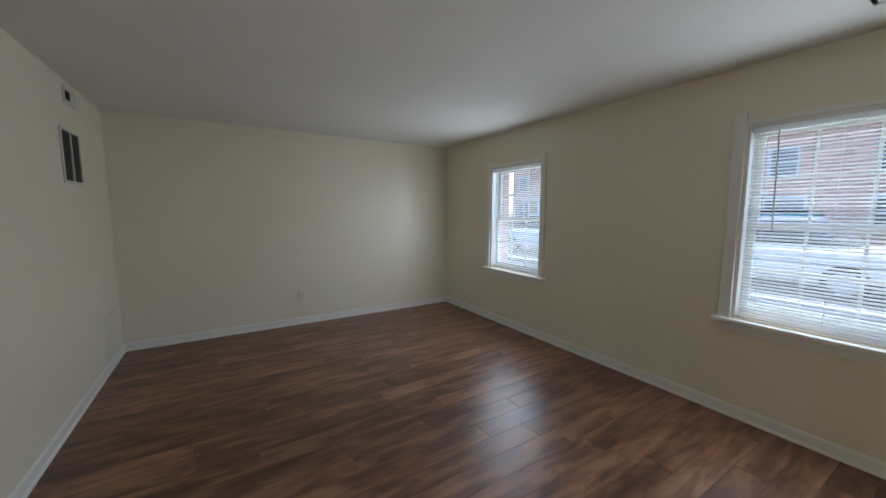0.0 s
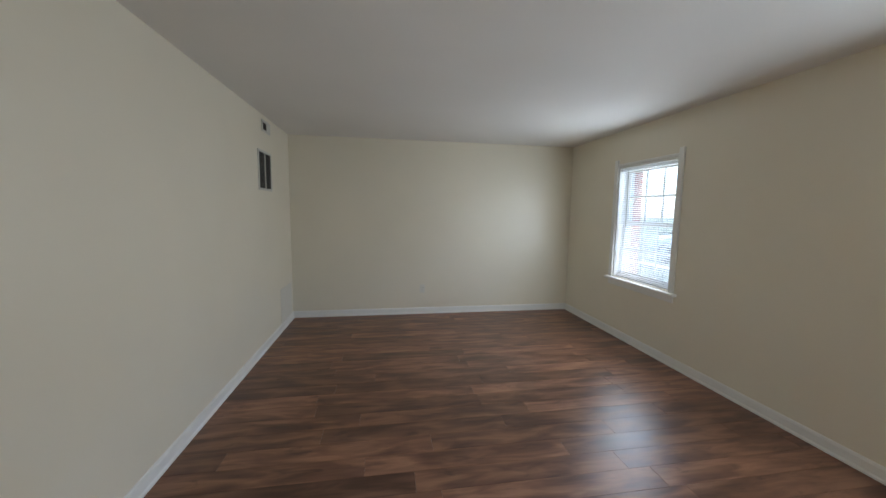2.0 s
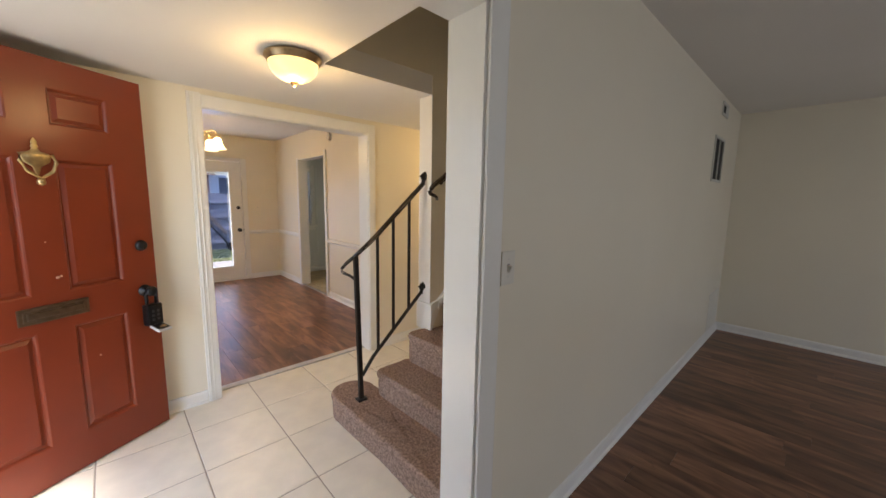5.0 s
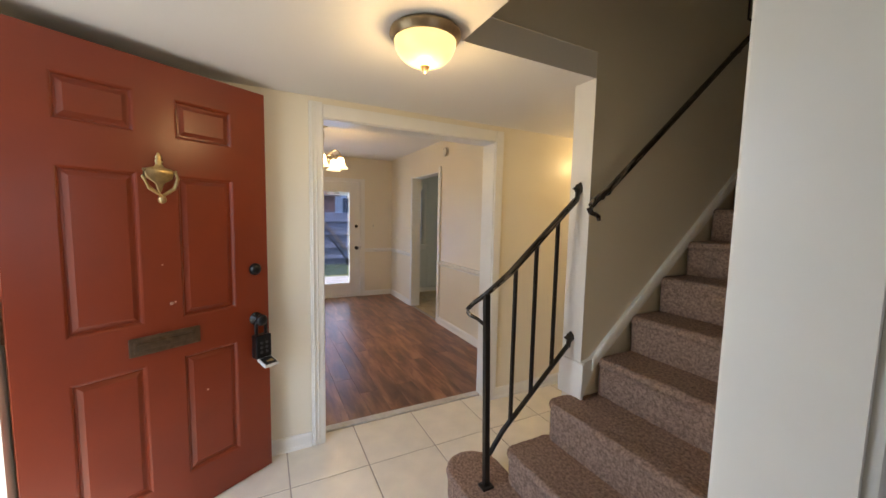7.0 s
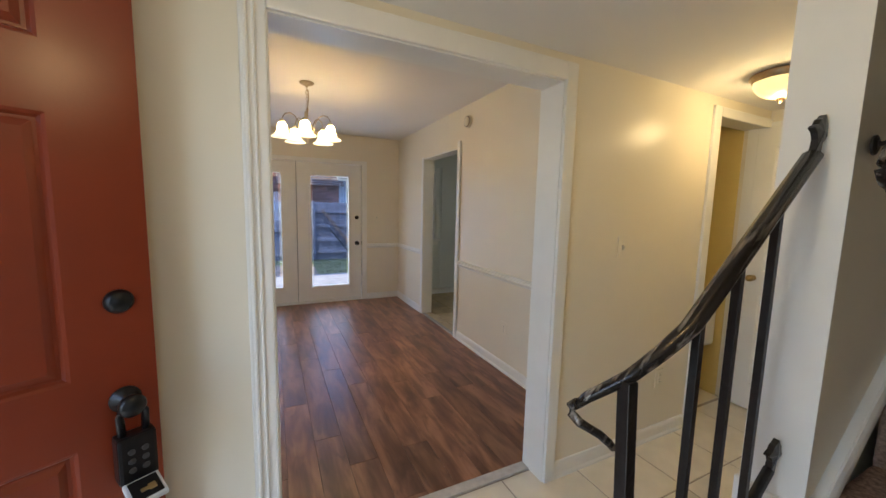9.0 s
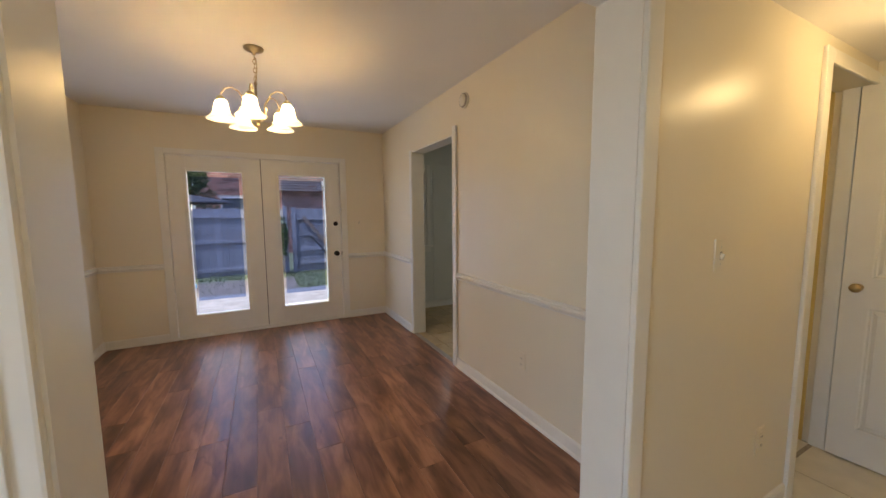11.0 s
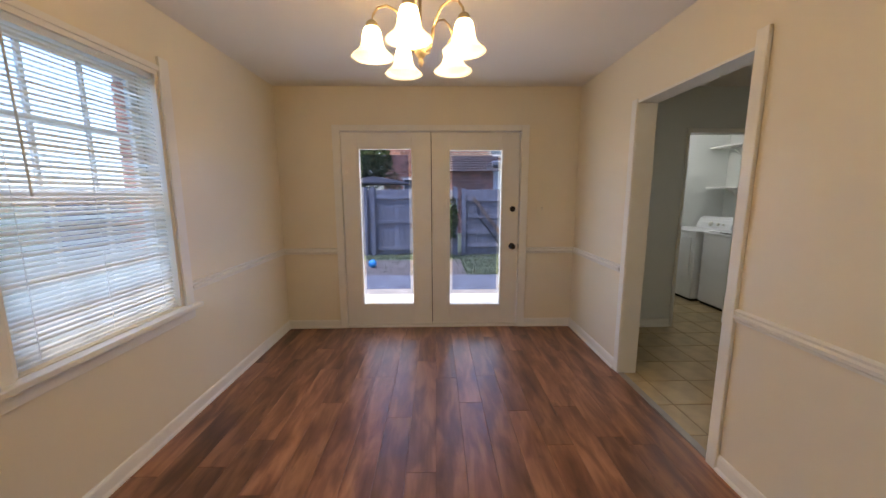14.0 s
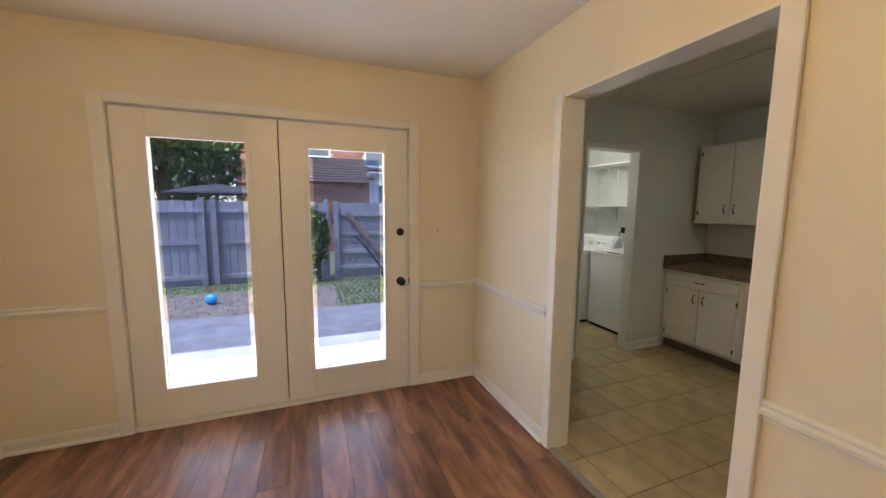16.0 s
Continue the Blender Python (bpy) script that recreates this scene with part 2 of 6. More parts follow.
def box(x0, x1, y0, y1, z0, z1, bevel=0.0, seg=2):
    bm = bmesh.new()
    bm_box(bm, min(x0, x1), max(x0, x1), min(y0, y1), max(y0, y1), min(z0, z1), max(z0, z1))
    bmesh.ops.recalc_face_normals(bm, faces=bm.faces)
    if bevel:
        bmesh.ops.bevel(bm, geom=bm.edges[:], offset=bevel, segments=seg, affect="EDGES", profile=0.6)
    return bm


def lathe(profile, seg=24, axis="z"):
    """Turns a list of (radius, height) about the z axis."""
    bm = bmesh.new()
    rings = []
    for r, z in profile:
        rings.append([bm.verts.new((r * math.cos(2 * math.pi * i / seg), r * math.sin(2 * math.pi * i / seg), z)) for i in range(seg)])
    for a, b in zip(rings, rings[1:]):
        for i in range(seg):
            j = (i + 1) % seg
            bm.faces.new((a[i], a[j], b[j], b[i]))
    bm.faces.new(rings[0][::-1])
    bm.faces.new(rings[-1])
    bmesh.ops.remove_doubles(bm, verts=bm.verts, dist=1e-6)
    bmesh.ops.recalc_face_normals(bm, faces=bm.faces)
    if axis == "x":
        bmesh.ops.transform(bm, matrix=pose(0, 0, 0, 0, 90, 0), verts=bm.verts)
    if axis == "y":
        bmesh.ops.transform(bm, matrix=pose(0, 0, 0, -90, 0, 0), verts=bm.verts)
    return bm


def tube(points, r, seg=10, flat=1.0):
    """A round bar swept along points."""
    bm = bmesh.new()
    pts = [Vector(p) for p in points]
    rings = []
    for i, p in enumerate(pts):
        d = (pts[min(i + 1, len(pts) - 1)] - pts[max(i - 1, 0)]).normalized()
        up = Vector((0, 0, 1)) if abs(d.z) < 0.95 else Vector((0, 1, 0))
        s = d.cross(up).normalized()
        u = s.cross(d).normalized()
        rr = r[i] if isinstance(r, (list, tuple)) else r
        rings.append([bm.verts.new(p + rr * (math.cos(2 * math.pi * k / seg) * s + flat * math.sin(2 * math.pi * k / seg) * u)) for k in range(seg)])
    for a, b in zip(rings, rings[1:]):
        for i in range(seg):
            j = (i + 1) % seg
            bm.faces.new((a[i], a[j], b[j], b[i]))
    bm.faces.new(rings[0][::-1])
    bm.faces.new(rings[-1])
    bmesh.ops.recalc_face_normals(bm, faces=bm.faces)
    return bm


def arc(c, r, a0, a1, n, plane="xz"):
    out = []
    for i in range(n + 1):
        a = radians(a0 + (a1 - a0) * i / n)
        u, v = r * math.cos(a), r * math.sin(a)
        out.append((c[0] + u, c[1], c[2] + v) if plane == "xz" else (c[0], c[1] + u, c[2] + v))
    return out


def join(*bms):
    out = bmesh.new()
    me = bpy.data.meshes.new("tmp")
    for b in bms:
        b.to_mesh(me)
        out.from_mesh(me)
        b.free()
    bpy.data.meshes.remove(me)
    return out


def moved(bm, m):
    bmesh.ops.transform(bm, matrix=m, verts=bm.verts)
    return bm


def part(name, bm, material, parent=None, label="", smooth=False):
    me = bpy.data.meshes.new(name)
    bm.to_mesh(me)
    bm.free()
    me.materials.append(material)
    if smooth:
        for p in me.polygons:
            p.use_smooth = True
    ob = new(name, me)
    if parent:
        ob.parent = parent
    if label:
        ob["label"] = label
    return ob


def piece(name, me, parent, at=(0, 0, 0)):
    ob = new(name, me)
    ob.parent = parent
    ob.location = at
    return ob


def mesh_of(bm, material):
    me = bpy.data.meshes.new("piece")
    bm.to_mesh(me)
    bm.free()
    me.materials.append(material)
    return me


def thing(name, label, category, group="", kind="", at=None):
    ob = new(name)
    ob.empty_display_size = 0.1
    if at is not None:
        ob.matrix_world = at if isinstance(at, Matrix) else Matrix.Translation(at)
    return tagged(ob, label, category, group, kind)


def structure(name, bm, material, label, category):
    return tagged(part(name, bm, material), label, category, kind="structure")


def wall(name, axis, a0, a1, u0, u1, z0, z1, holes, material, label):
    """A wall of thickness a0..a1 along axis, running u0..u1, with holes (u0, u1, z0, z1)."""
    bm = bmesh.new()
    cuts = sorted({u0, u1, *[h[0] for h in holes], *[h[1] for h in holes]})
    for p, q in zip(cuts, cuts[1:]):
        hs = sorted([(h[2], h[3]) for h in holes if h[0] <= p + 1e-6 and h[1] >= q - 1e-6])
        z = z0
        for lo, hi in hs + [(z1, z1)]:
            if lo > z + 1e-6:
                if axis == "x":
                    bm_box(bm, a0, a1, p, q, z, lo)
                else:
                    bm_box(bm, p, q, a0, a1, z, lo)
            z = hi
    bmesh.ops.remove_doubles(bm, verts=bm.verts, dist=1e-5)
    bmesh.ops.recalc_face_normals(bm, faces=bm.faces)
    return structure(name, bm, material, label, "wall")


def slab(name, x0, x1, y0, y1, z0, z1, material, label, category):
    return structure(name, box(x0, x1, y0, y1, z0, z1), material, label, category)


def profile_run(p0, p1, normal, prof):
    """Sweeps a moulding profile of (out, up) points from p0 to p1 along a wall whose face looks along normal."""
    bm = bmesh.new()
    n = Vector(normal)
    rows = []
    for p in (p0, p1):
        rows.append([bm.verts.new(Vector(p) + n * o + Vector((0, 0, u))) for o, u in prof])
    k = len(prof)
    for i in range(k):
        j = (i + 1) % k
        bm.faces.new((rows[0][i], rows[0][j], rows[1][j], rows[1][i]))
    bm.faces.new(rows[0][::-1])
    bm.faces.new(rows[1])
    bmesh.ops.recalc_face_normals(bm, faces=bm.faces)
    return bm


BASE = [(0, 0), (0.020, 0), (0.020, 0.012), (0.012, 0.022), (0.012, 0.070), (0.007, 0.085), (0, 0.088)]
RAIL = [(0, 0), (0.010, 0.002), (0.012, 0.014), (0.022, 0.022), (0.024, 0.036), (0.014, 0.044), (0.018, 0.056), (0.010, 0.062), (0, 0.064)]


def baseboard(p0, p1, normal, label="white painted wooden baseboard along the wall"):
    return tagged(part("baseboard", profile_run((*p0, 0.0), (*p1, 0.0), normal, BASE), M_TRIM), label, "baseboard", kind="structure")


def chair_rail(p0, p1, normal):
    return tagged(part("trim", profile_run((*p0, 0.79), (*p1, 0.79), normal, RAIL), M_TRIM), "white moulded chair rail along the cream wall", "chair rail", kind="structure")

# ---- plan ----
LX0, LX1, LY1, LCEIL = -0.805, 3.125, 5.04, 2.40
FX = -0.950                      # foyer side of the living room wall
AX0, AX1 = -3.035, -2.893        # wall between dining room and foyer
FCEIL, DCEIL = 2.108, 2.43
FRONT = -0.66                    # inner face of the front wall
DX0, DY0, DY1 = -6.925, -0.74, 2.245
KY0, KY1, KX1 = 2.381, 5.02, -3.55
SX0, SX1, SY = -2.036, -1.920, 1.588  # wall beside the stairs
OUTY = -0.90

# ---- shell ----
wall("wall_living_east", "x", LX1, LX1 + 0.22, OUTY, LY1 + 0.2, -0.2, 5.2,
     [(0.43, 1.328, 0.71, 2.02), (3.085, 3.975, 0.71, 2.00)], M_WALL, "cream painted living room wall with two windows")
wall("wall_living_north", "y", LY1, LY1 + 0.2, SX0, LX1, -0.2, 5.2, [], M_WALL, "plain cream painted end wall of the living room")
wall("wall_living_west", "x", FX, LX0, FRONT, LY1, 0, LCEIL + 0.12, [(-0.50, 0.82, 0, 1.995)], M_WALL, "cream painted wall with a wide cased opening to the foyer")
wall("wall_front", "y", OUTY, FRONT, AX1, LX1, -0.2, 5.2, [(-2.35, -1.41, 0, 2.05)], M_WALL, "cream painted front wall with the entrance opening")
wall("wall_foyer_dining", "x", AX0, AX1, FRONT, 3.55, 0, DCEIL + 0.1, [(0.455, 1.698, 0, 2.0), (2.935, 3.55, 0, 2.0)], M_WALL, "cream painted wall with a wide opening to the dining room")
wall("wall_dining_south", "y", OUTY, DY0, DX0, AX1, -0.2, 5.2, [(-5.455, -4.54, 0.725, 2.09)], M_WALL, "cream painted dining room wall with one window")
wall("wall_garden_side", "x", DX0 - 0.18, DX0, OUTY, KY0 - 0.004, -0.2, 5.2, [(-0.135, 1.68, 0, 2.025)], M_WALL, "cream painted dining room wall around the garden doors")
wall("wall_dining_kitchen", "y", DY1, KY0 - 0.004, DX0, AX0, 0, DCEIL + 0.1, [(-5.905, -4.948, 0, 2.04)], M_WALL, "cream painted wall with a doorway to the kitchen")
# kitchen skin and its other walls
wall("wall_kitchen_laundry", "x", -6.98, -6.87, KY0, KY1, 0, DCEIL + 0.1, [(3.315, 3.945, 0, 1.985), (2.42, 2.86, 0.92, 1.98)], M_KWALL, "pale grey kitchen wall with a doorway to the laundry")
wall("wall_kitchen_north", "y", KY1, KY1 + 0.2, -8.6, KX1 + 0.1, -0.2, 5.2, [], M_KWALL, "pale grey kitchen wall behind the cabinets")
wall("wall_kitchen_east", "x", KX1, KX1 + 0.1, KY0, KY1, 0, DCEIL + 0.1, [], M_KWALL, "pale grey plain kitchen wall")
wall("wall_laundry_west", "x", -8.6, -8.45, 3.10, KY1, -0.2, 5.2, [], M_KWALL, "pale plain laundry wall")
wall("wall_laundry_south", "y", 3.10, 3.25, -8.45, -6.98, -0.2, 5.2, [], M_KWALL, "pale plain laundry wall")
# hall and powder room
wall("wall_hall_end", "y", 3.55, 3.67, -4.3, SX0, 0, DCEIL, [], M_WALL, "cream painted wall at the end of the hall")
wall("wall_powder_west", "x", -4.3, -4.2, KY0, 3.55, 0, DCEIL, [], M_YELLOW, "ochre yellow painted powder room wall")
wall("wall_powder_south", "y", 2.70, 2.80, -4.2, AX0, 0, DCEIL, [], M_YELLOW, "ochre yellow painted powder room wall")
# stairwell
wall("wall_stair_lower", "x", SX0, SX1, SY, LY1, 0, 2.713, [], M_WALL, "cream painted wall beside the staircase")
wall("wall_stair_upper", "x", SX0, SX1, 0.85, 2.90, 2.713, 4.9, [], M_WALL, "cream painted upper wall of the stairwell")
wall("wall_stair_band", "x", SX0, SX1, 0.85, SY, FCEIL + 0.12, 2.713, [], M_WALL, "cream painted band above the foyer ceiling edge")
wall("wall_stair_front", "y", 0.74, 0.85, SX0, FX, FCEIL + 0.12, 4.9, [], M_WALL, "cream painted front face of the stairwell")
wall("wall_stair_right", "x", FX, LX0, 0.78, LY1, LCEIL + 0.12, 4.9, [], M_WALL, "cream painted upper wall above the living room wall")
wall("wall_upper_north", "y", LY1, LY1 + 0.2, -3.3, SX0, 2.5, 5.2, [], M_WALL, "cream painted end wall of the upper hall")
wall("wall_upper_south", "y", 0.66, 0.74, -3.3, SX0, 2.5, 4.9, [], M_WALL, "cream painted end wall of the upper hall")
wall("wall_upper_hall", "x", -3.3, -3.2, 0.78, LY1, 2.713, 4.9, [], M_WALL, "cream painted upper hall wall")

slab("ceiling_living", LX0, LX1, FRONT, LY1, LCEIL, LCEIL + 0.1, M_CEIL, "plain white painted living room ceiling", "ceiling")
fc = join(box(AX1, FX, FRONT, 0.848, FCEIL, FCEIL + 0.12), box(AX1, SX1 - 0.002, 0.848, 3.55, FCEIL, FCEIL + 0.12), box(-1.14, FX, 0.848, 1.75, FCEIL, FCEIL + 0.10))
structure("ceiling_foyer", fc, M_CEIL, "low white painted foyer and hall ceiling", "ceiling")
slab("ceiling_dining", DX0, AX0, DY0, DY1, DCEIL, DCEIL + 0.1, M_CEIL, "plain white painted dining room ceiling", "ceiling")
slab("ceiling_kitchen", -8.45, KX1, KY0, KY1, DCEIL - 0.01, DCEIL + 0.1, M_CEIL, "white painted kitchen ceiling", "ceiling")
slab("wall_powder_north", -4.2, AX0 - 0.001, 3.542, 3.5495, 0.0, DCEIL - 0.021, M_YELLOW, "ochre yellow painted powder room wall", "wall")
slab("ceiling_powder", -4.2, AX0, 2.8, 3.55, DCEIL - 0.02, DCEIL + 0.08, M_CEIL, "white painted powder room ceiling", "ceiling")
slab("ceiling_upper", -3.3, LX1, -0.9, LY1, 4.9, 5.0, M_CEIL, "white painted upper stair hall ceiling", "ceiling")
structure("roof", join(box(DX0 - 0.18, LX1 + 0.22, OUTY, LY1 + 0.2, 5.2, 5.3), box(-8.6, DX0 - 0.181, 3.1, LY1 + 0.2, 5.2, 5.3)), M_GAP, "plain dark roof over the house", "roof")
slab("floor_upper_hall", -3.2, SX0, 0.78, LY1, 2.58, 2.713, M_CARPET, "taupe carpeted upper hall floor", "floor")
slab("floor_upper_landing", SX1, FX, 4.06, LY1, 2.58, 2.713, M_CARPET, "taupe carpeted landing above the stairs", "floor")

# floors: dark bed below, pieces on top
slab_living = slab("floor_living", LX0 - 0.01, LX1, FRONT, LY1, -0.12, -0.006, M_GAP, "dark walnut laminate plank floor of the living room", "floor")
slab_dining = slab("floor_dining", DX0, AX0 + 0.03, DY0, DY1 + 0.03, -0.12, -0.006, M_GAP, "dark walnut laminate plank floor of the dining room", "floor")
slab_foyer = slab("floor_foyer", AX0 + 0.03, FX + 0.125, FRONT, 3.55, -0.12, -0.003, M_GROUT, "cream ceramic tile floor of foyer and hall", "floor")
slab_kitchen = slab("floor_kitchen", -8.45, KX1, DY1 + 0.03, KY1, -0.12, -0.003, M_KGROUT, "tan ceramic tile floor of kitchen and laundry", "floor")
slab("floor_powder", -4.2, AX0 + 0.03, 2.8, 3.55, -0.12, -0.003, M_TILE, "cream tile floor of the powder room", "floor")

# ---- trim ----
for p0, p1, n in (((LX0, 0.905), (LX0, LY1), (1, 0, 0)), ((LX0, LY1), (LX1, LY1), (0, -1, 0)), ((LX1, LY1), (LX1, FRONT), (-1, 0, 0)),
                  ((LX1, FRONT), (LX0, FRONT), (0, 1, 0)),
                  ((AX1, FRONT), (AX1, 0.385), (1, 0, 0)), ((AX1, 1.757), (AX1, 2.866), (1, 0, 0)),
                  ((DX0, DY0), (DX0, -0.195), (1, 0, 0)), ((DX0, 1.745), (DX0, DY1), (1, 0, 0)), ((DX0, DY0), (AX0, DY0), (0, 1, 0)),
                  ((DX0, DY1), (-5.96, DY1), (0, -1, 0)), ((-4.893, DY1), (AX0, DY1), (0, -1, 0)),
                  ((AX0, DY0), (AX0, 0.385), (-1, 0, 0)), ((AX0, 1.757), (AX0, DY1), (-1, 0, 0)),
                  ((-6.87, KY0), (-6.87, 3.28), (1, 0, 0)), ((-6.87, 3.945), (-6.87, 4.42), (1, 0, 0)),
                  ((SX0, SY), (SX0, 3.55), (-1, 0, 0))):
    baseboard(p0, p1, n)
for p0, p1, n in (((DX0, DY0), (DX0, -0.195), (1, 0, 0)), ((DX0, 1.745), (DX0, DY1), (1, 0, 0)), ((DX0, DY0), (-5.52, DY0), (0, 1, 0)),
                  ((-4.455, DY0), (AX0, DY0), (0, 1, 0)), ((DX0, DY1), (-5.96, DY1), (0, -1, 0)), ((-4.893, DY1), (AX0, DY1), (0, -1, 0)),
                  ((AX0, DY0), (AX0, 0.385), (-1, 0, 0)), ((AX0, 1.757), (AX0, DY1), (-1, 0, 0))):
    chair_rail(p0, p1, n)


def casing(label, *boxes):
    t = join(*[box(*b, bevel=0.006) for b in boxes])
    return tagged(part("trim", t, M_TRIM), label, "door casing", kind="structure")


def jamb(label, *boxes):
    return tagged(part("trim", join(*[box(*b) for b in boxes]), M_TRIM), label, "door jamb", kind="structure")


# opening between living room and foyer
jamb("white painted jamb lining of the living room opening", (FX - 0.003, LX0 + 0.003, 0.805, 0.82, 0, 1.995), (FX - 0.003, LX0 + 0.003, -0.485, 0.805, 1.98, 1.995), (FX - 0.003, LX0 + 0.003, -0.50, -0.485, 0, 1.995))
casing("white painted casing of the living room opening", (LX0, LX0 + 0.018, 0.815, 0.902, 0, 2.075), (LX0, LX0 + 0.017, -0.48, 0.814, 1.988, 2.074), (LX0, LX0 + 0.018, -0.57, -0.49, 0, 2.075))
casing("white painted casing of the opening on the foyer side", (FX - 0.018, FX, 0.815, 0.875, 0, 2.07), (FX - 0.017, FX, -0.48, 0.814, 1.988, 2.069))
# opening between foyer and dining room
jamb("white painted jamb lining of the dining room opening", (AX0 - 0.003, AX1 + 0.003, 1.683, 1.698, 0, 2.0), (AX0 - 0.003, AX1 + 0.003, 0.47, 1.683, 1.985, 2.0), (AX0 - 0.003, AX1 + 0.003, 0.455, 0.47, 0, 2.0))
casing("white fluted casing of the dining room opening on the foyer side", (AX1, AX1 + 0.018, 0.388, 0.465, 0, 2.078), (AX1, AX1 + 0.026, 0.40, 0.412, 0, 2.07), (AX1, AX1 + 0.024, 0.425, 0.433, 0, 2.07), (AX1, AX1 + 0.020, 1.688, 1.755, 0, 2.07), (AX1, AX1 + 0.019, 0.465, 1.688, 1.99, 2.069))
casing("white painted casing of the opening on the dining side", (AX0 - 0.018, AX0, 0.388, 0.465, 0, 2.085), (AX0 - 0.018, AX0, 1.688, 1.755, 0, 2.075), (AX0 - 0.017, AX0, 0.465, 1.688, 1.99, 2.074))
tagged(part("trim", box(AX0 - 0.012, AX0 + 0.045, 0.47, 1.683, -0.003, 0.010, 0.004), mat("pale_grey_threshold", (0.52, 0.50, 0.46), 0.45, var=0.12, scale=30)), "pale grey threshold strip between tile and planks", "threshold", kind="structure")
# kitchen doorway
jamb("white painted jamb lining of the kitchen doorway", (-5.905, -5.89, DY1 - 0.003, KY0, 0, 2.04), (-4.963, -4.948, DY1 - 0.003, KY0, 0, 2.04), (-5.89, -4.963, DY1 - 0.003, KY0, 2.025, 2.04))
casing("narrow white casing of the kitchen doorway", (-4.956, -4.893, DY1 - 0.02, DY1, 0, 2.1), (-5.96, -5.895, DY1 - 0.012, DY1, 0, 2.055))
tagged(part("trim", box(-5.89, -4.963, DY1 - 0.005, DY1 + 0.04, -0.003, 0.008, 0.003), mat("grey_metal_strip", (0.35, 0.33, 0.30), 0.4, metal=0.6)), "grey metal threshold strip to the kitchen tiles", "threshold", kind="structure")
# laundry doorway
casing("white casing of the laundry doorway", (-6.87, -6.856, 3.282, 3.315, 0, 2.03), (-6.87, -6.857, 3.315, 3.975, 1.985, 2.029))
# powder room doorway and closet door in the hall
casing("white casing of the powder room doorway", (AX1, AX1 + 0.018, 2.868, 2.94, 0, 2.05), (AX1, AX1 + 0.017, 2.94, 3.549, 1.99, 2.049))
# flat panel on the kitchen wall beside the laundry doorway
tagged(part("trim", box(-6.87, -6.860, 2.955, 3.268, 0.09, 2.062, 0.003), M_KWALL), "flat grey painted panel beside the laundry doorway", "wall panel", kind="structure")
casing("white casing of the closet door", (-3.005, -2.937, 3.53, 3.549, 0, 2.03), (-2.937, -2.21, 3.53, 3.549, 1.995, 2.029))
# garden door frame
casing("white painted frame trim round the garden doors", (DX0, DX0 + 0.02, -0.195, -0.12, 0, 2.07), (DX0, DX0 + 0.02, 1.668, 1.745, 0, 2.07), (DX0, DX0 + 0.019, -0.12, 1.668, 2.012, 2.069))


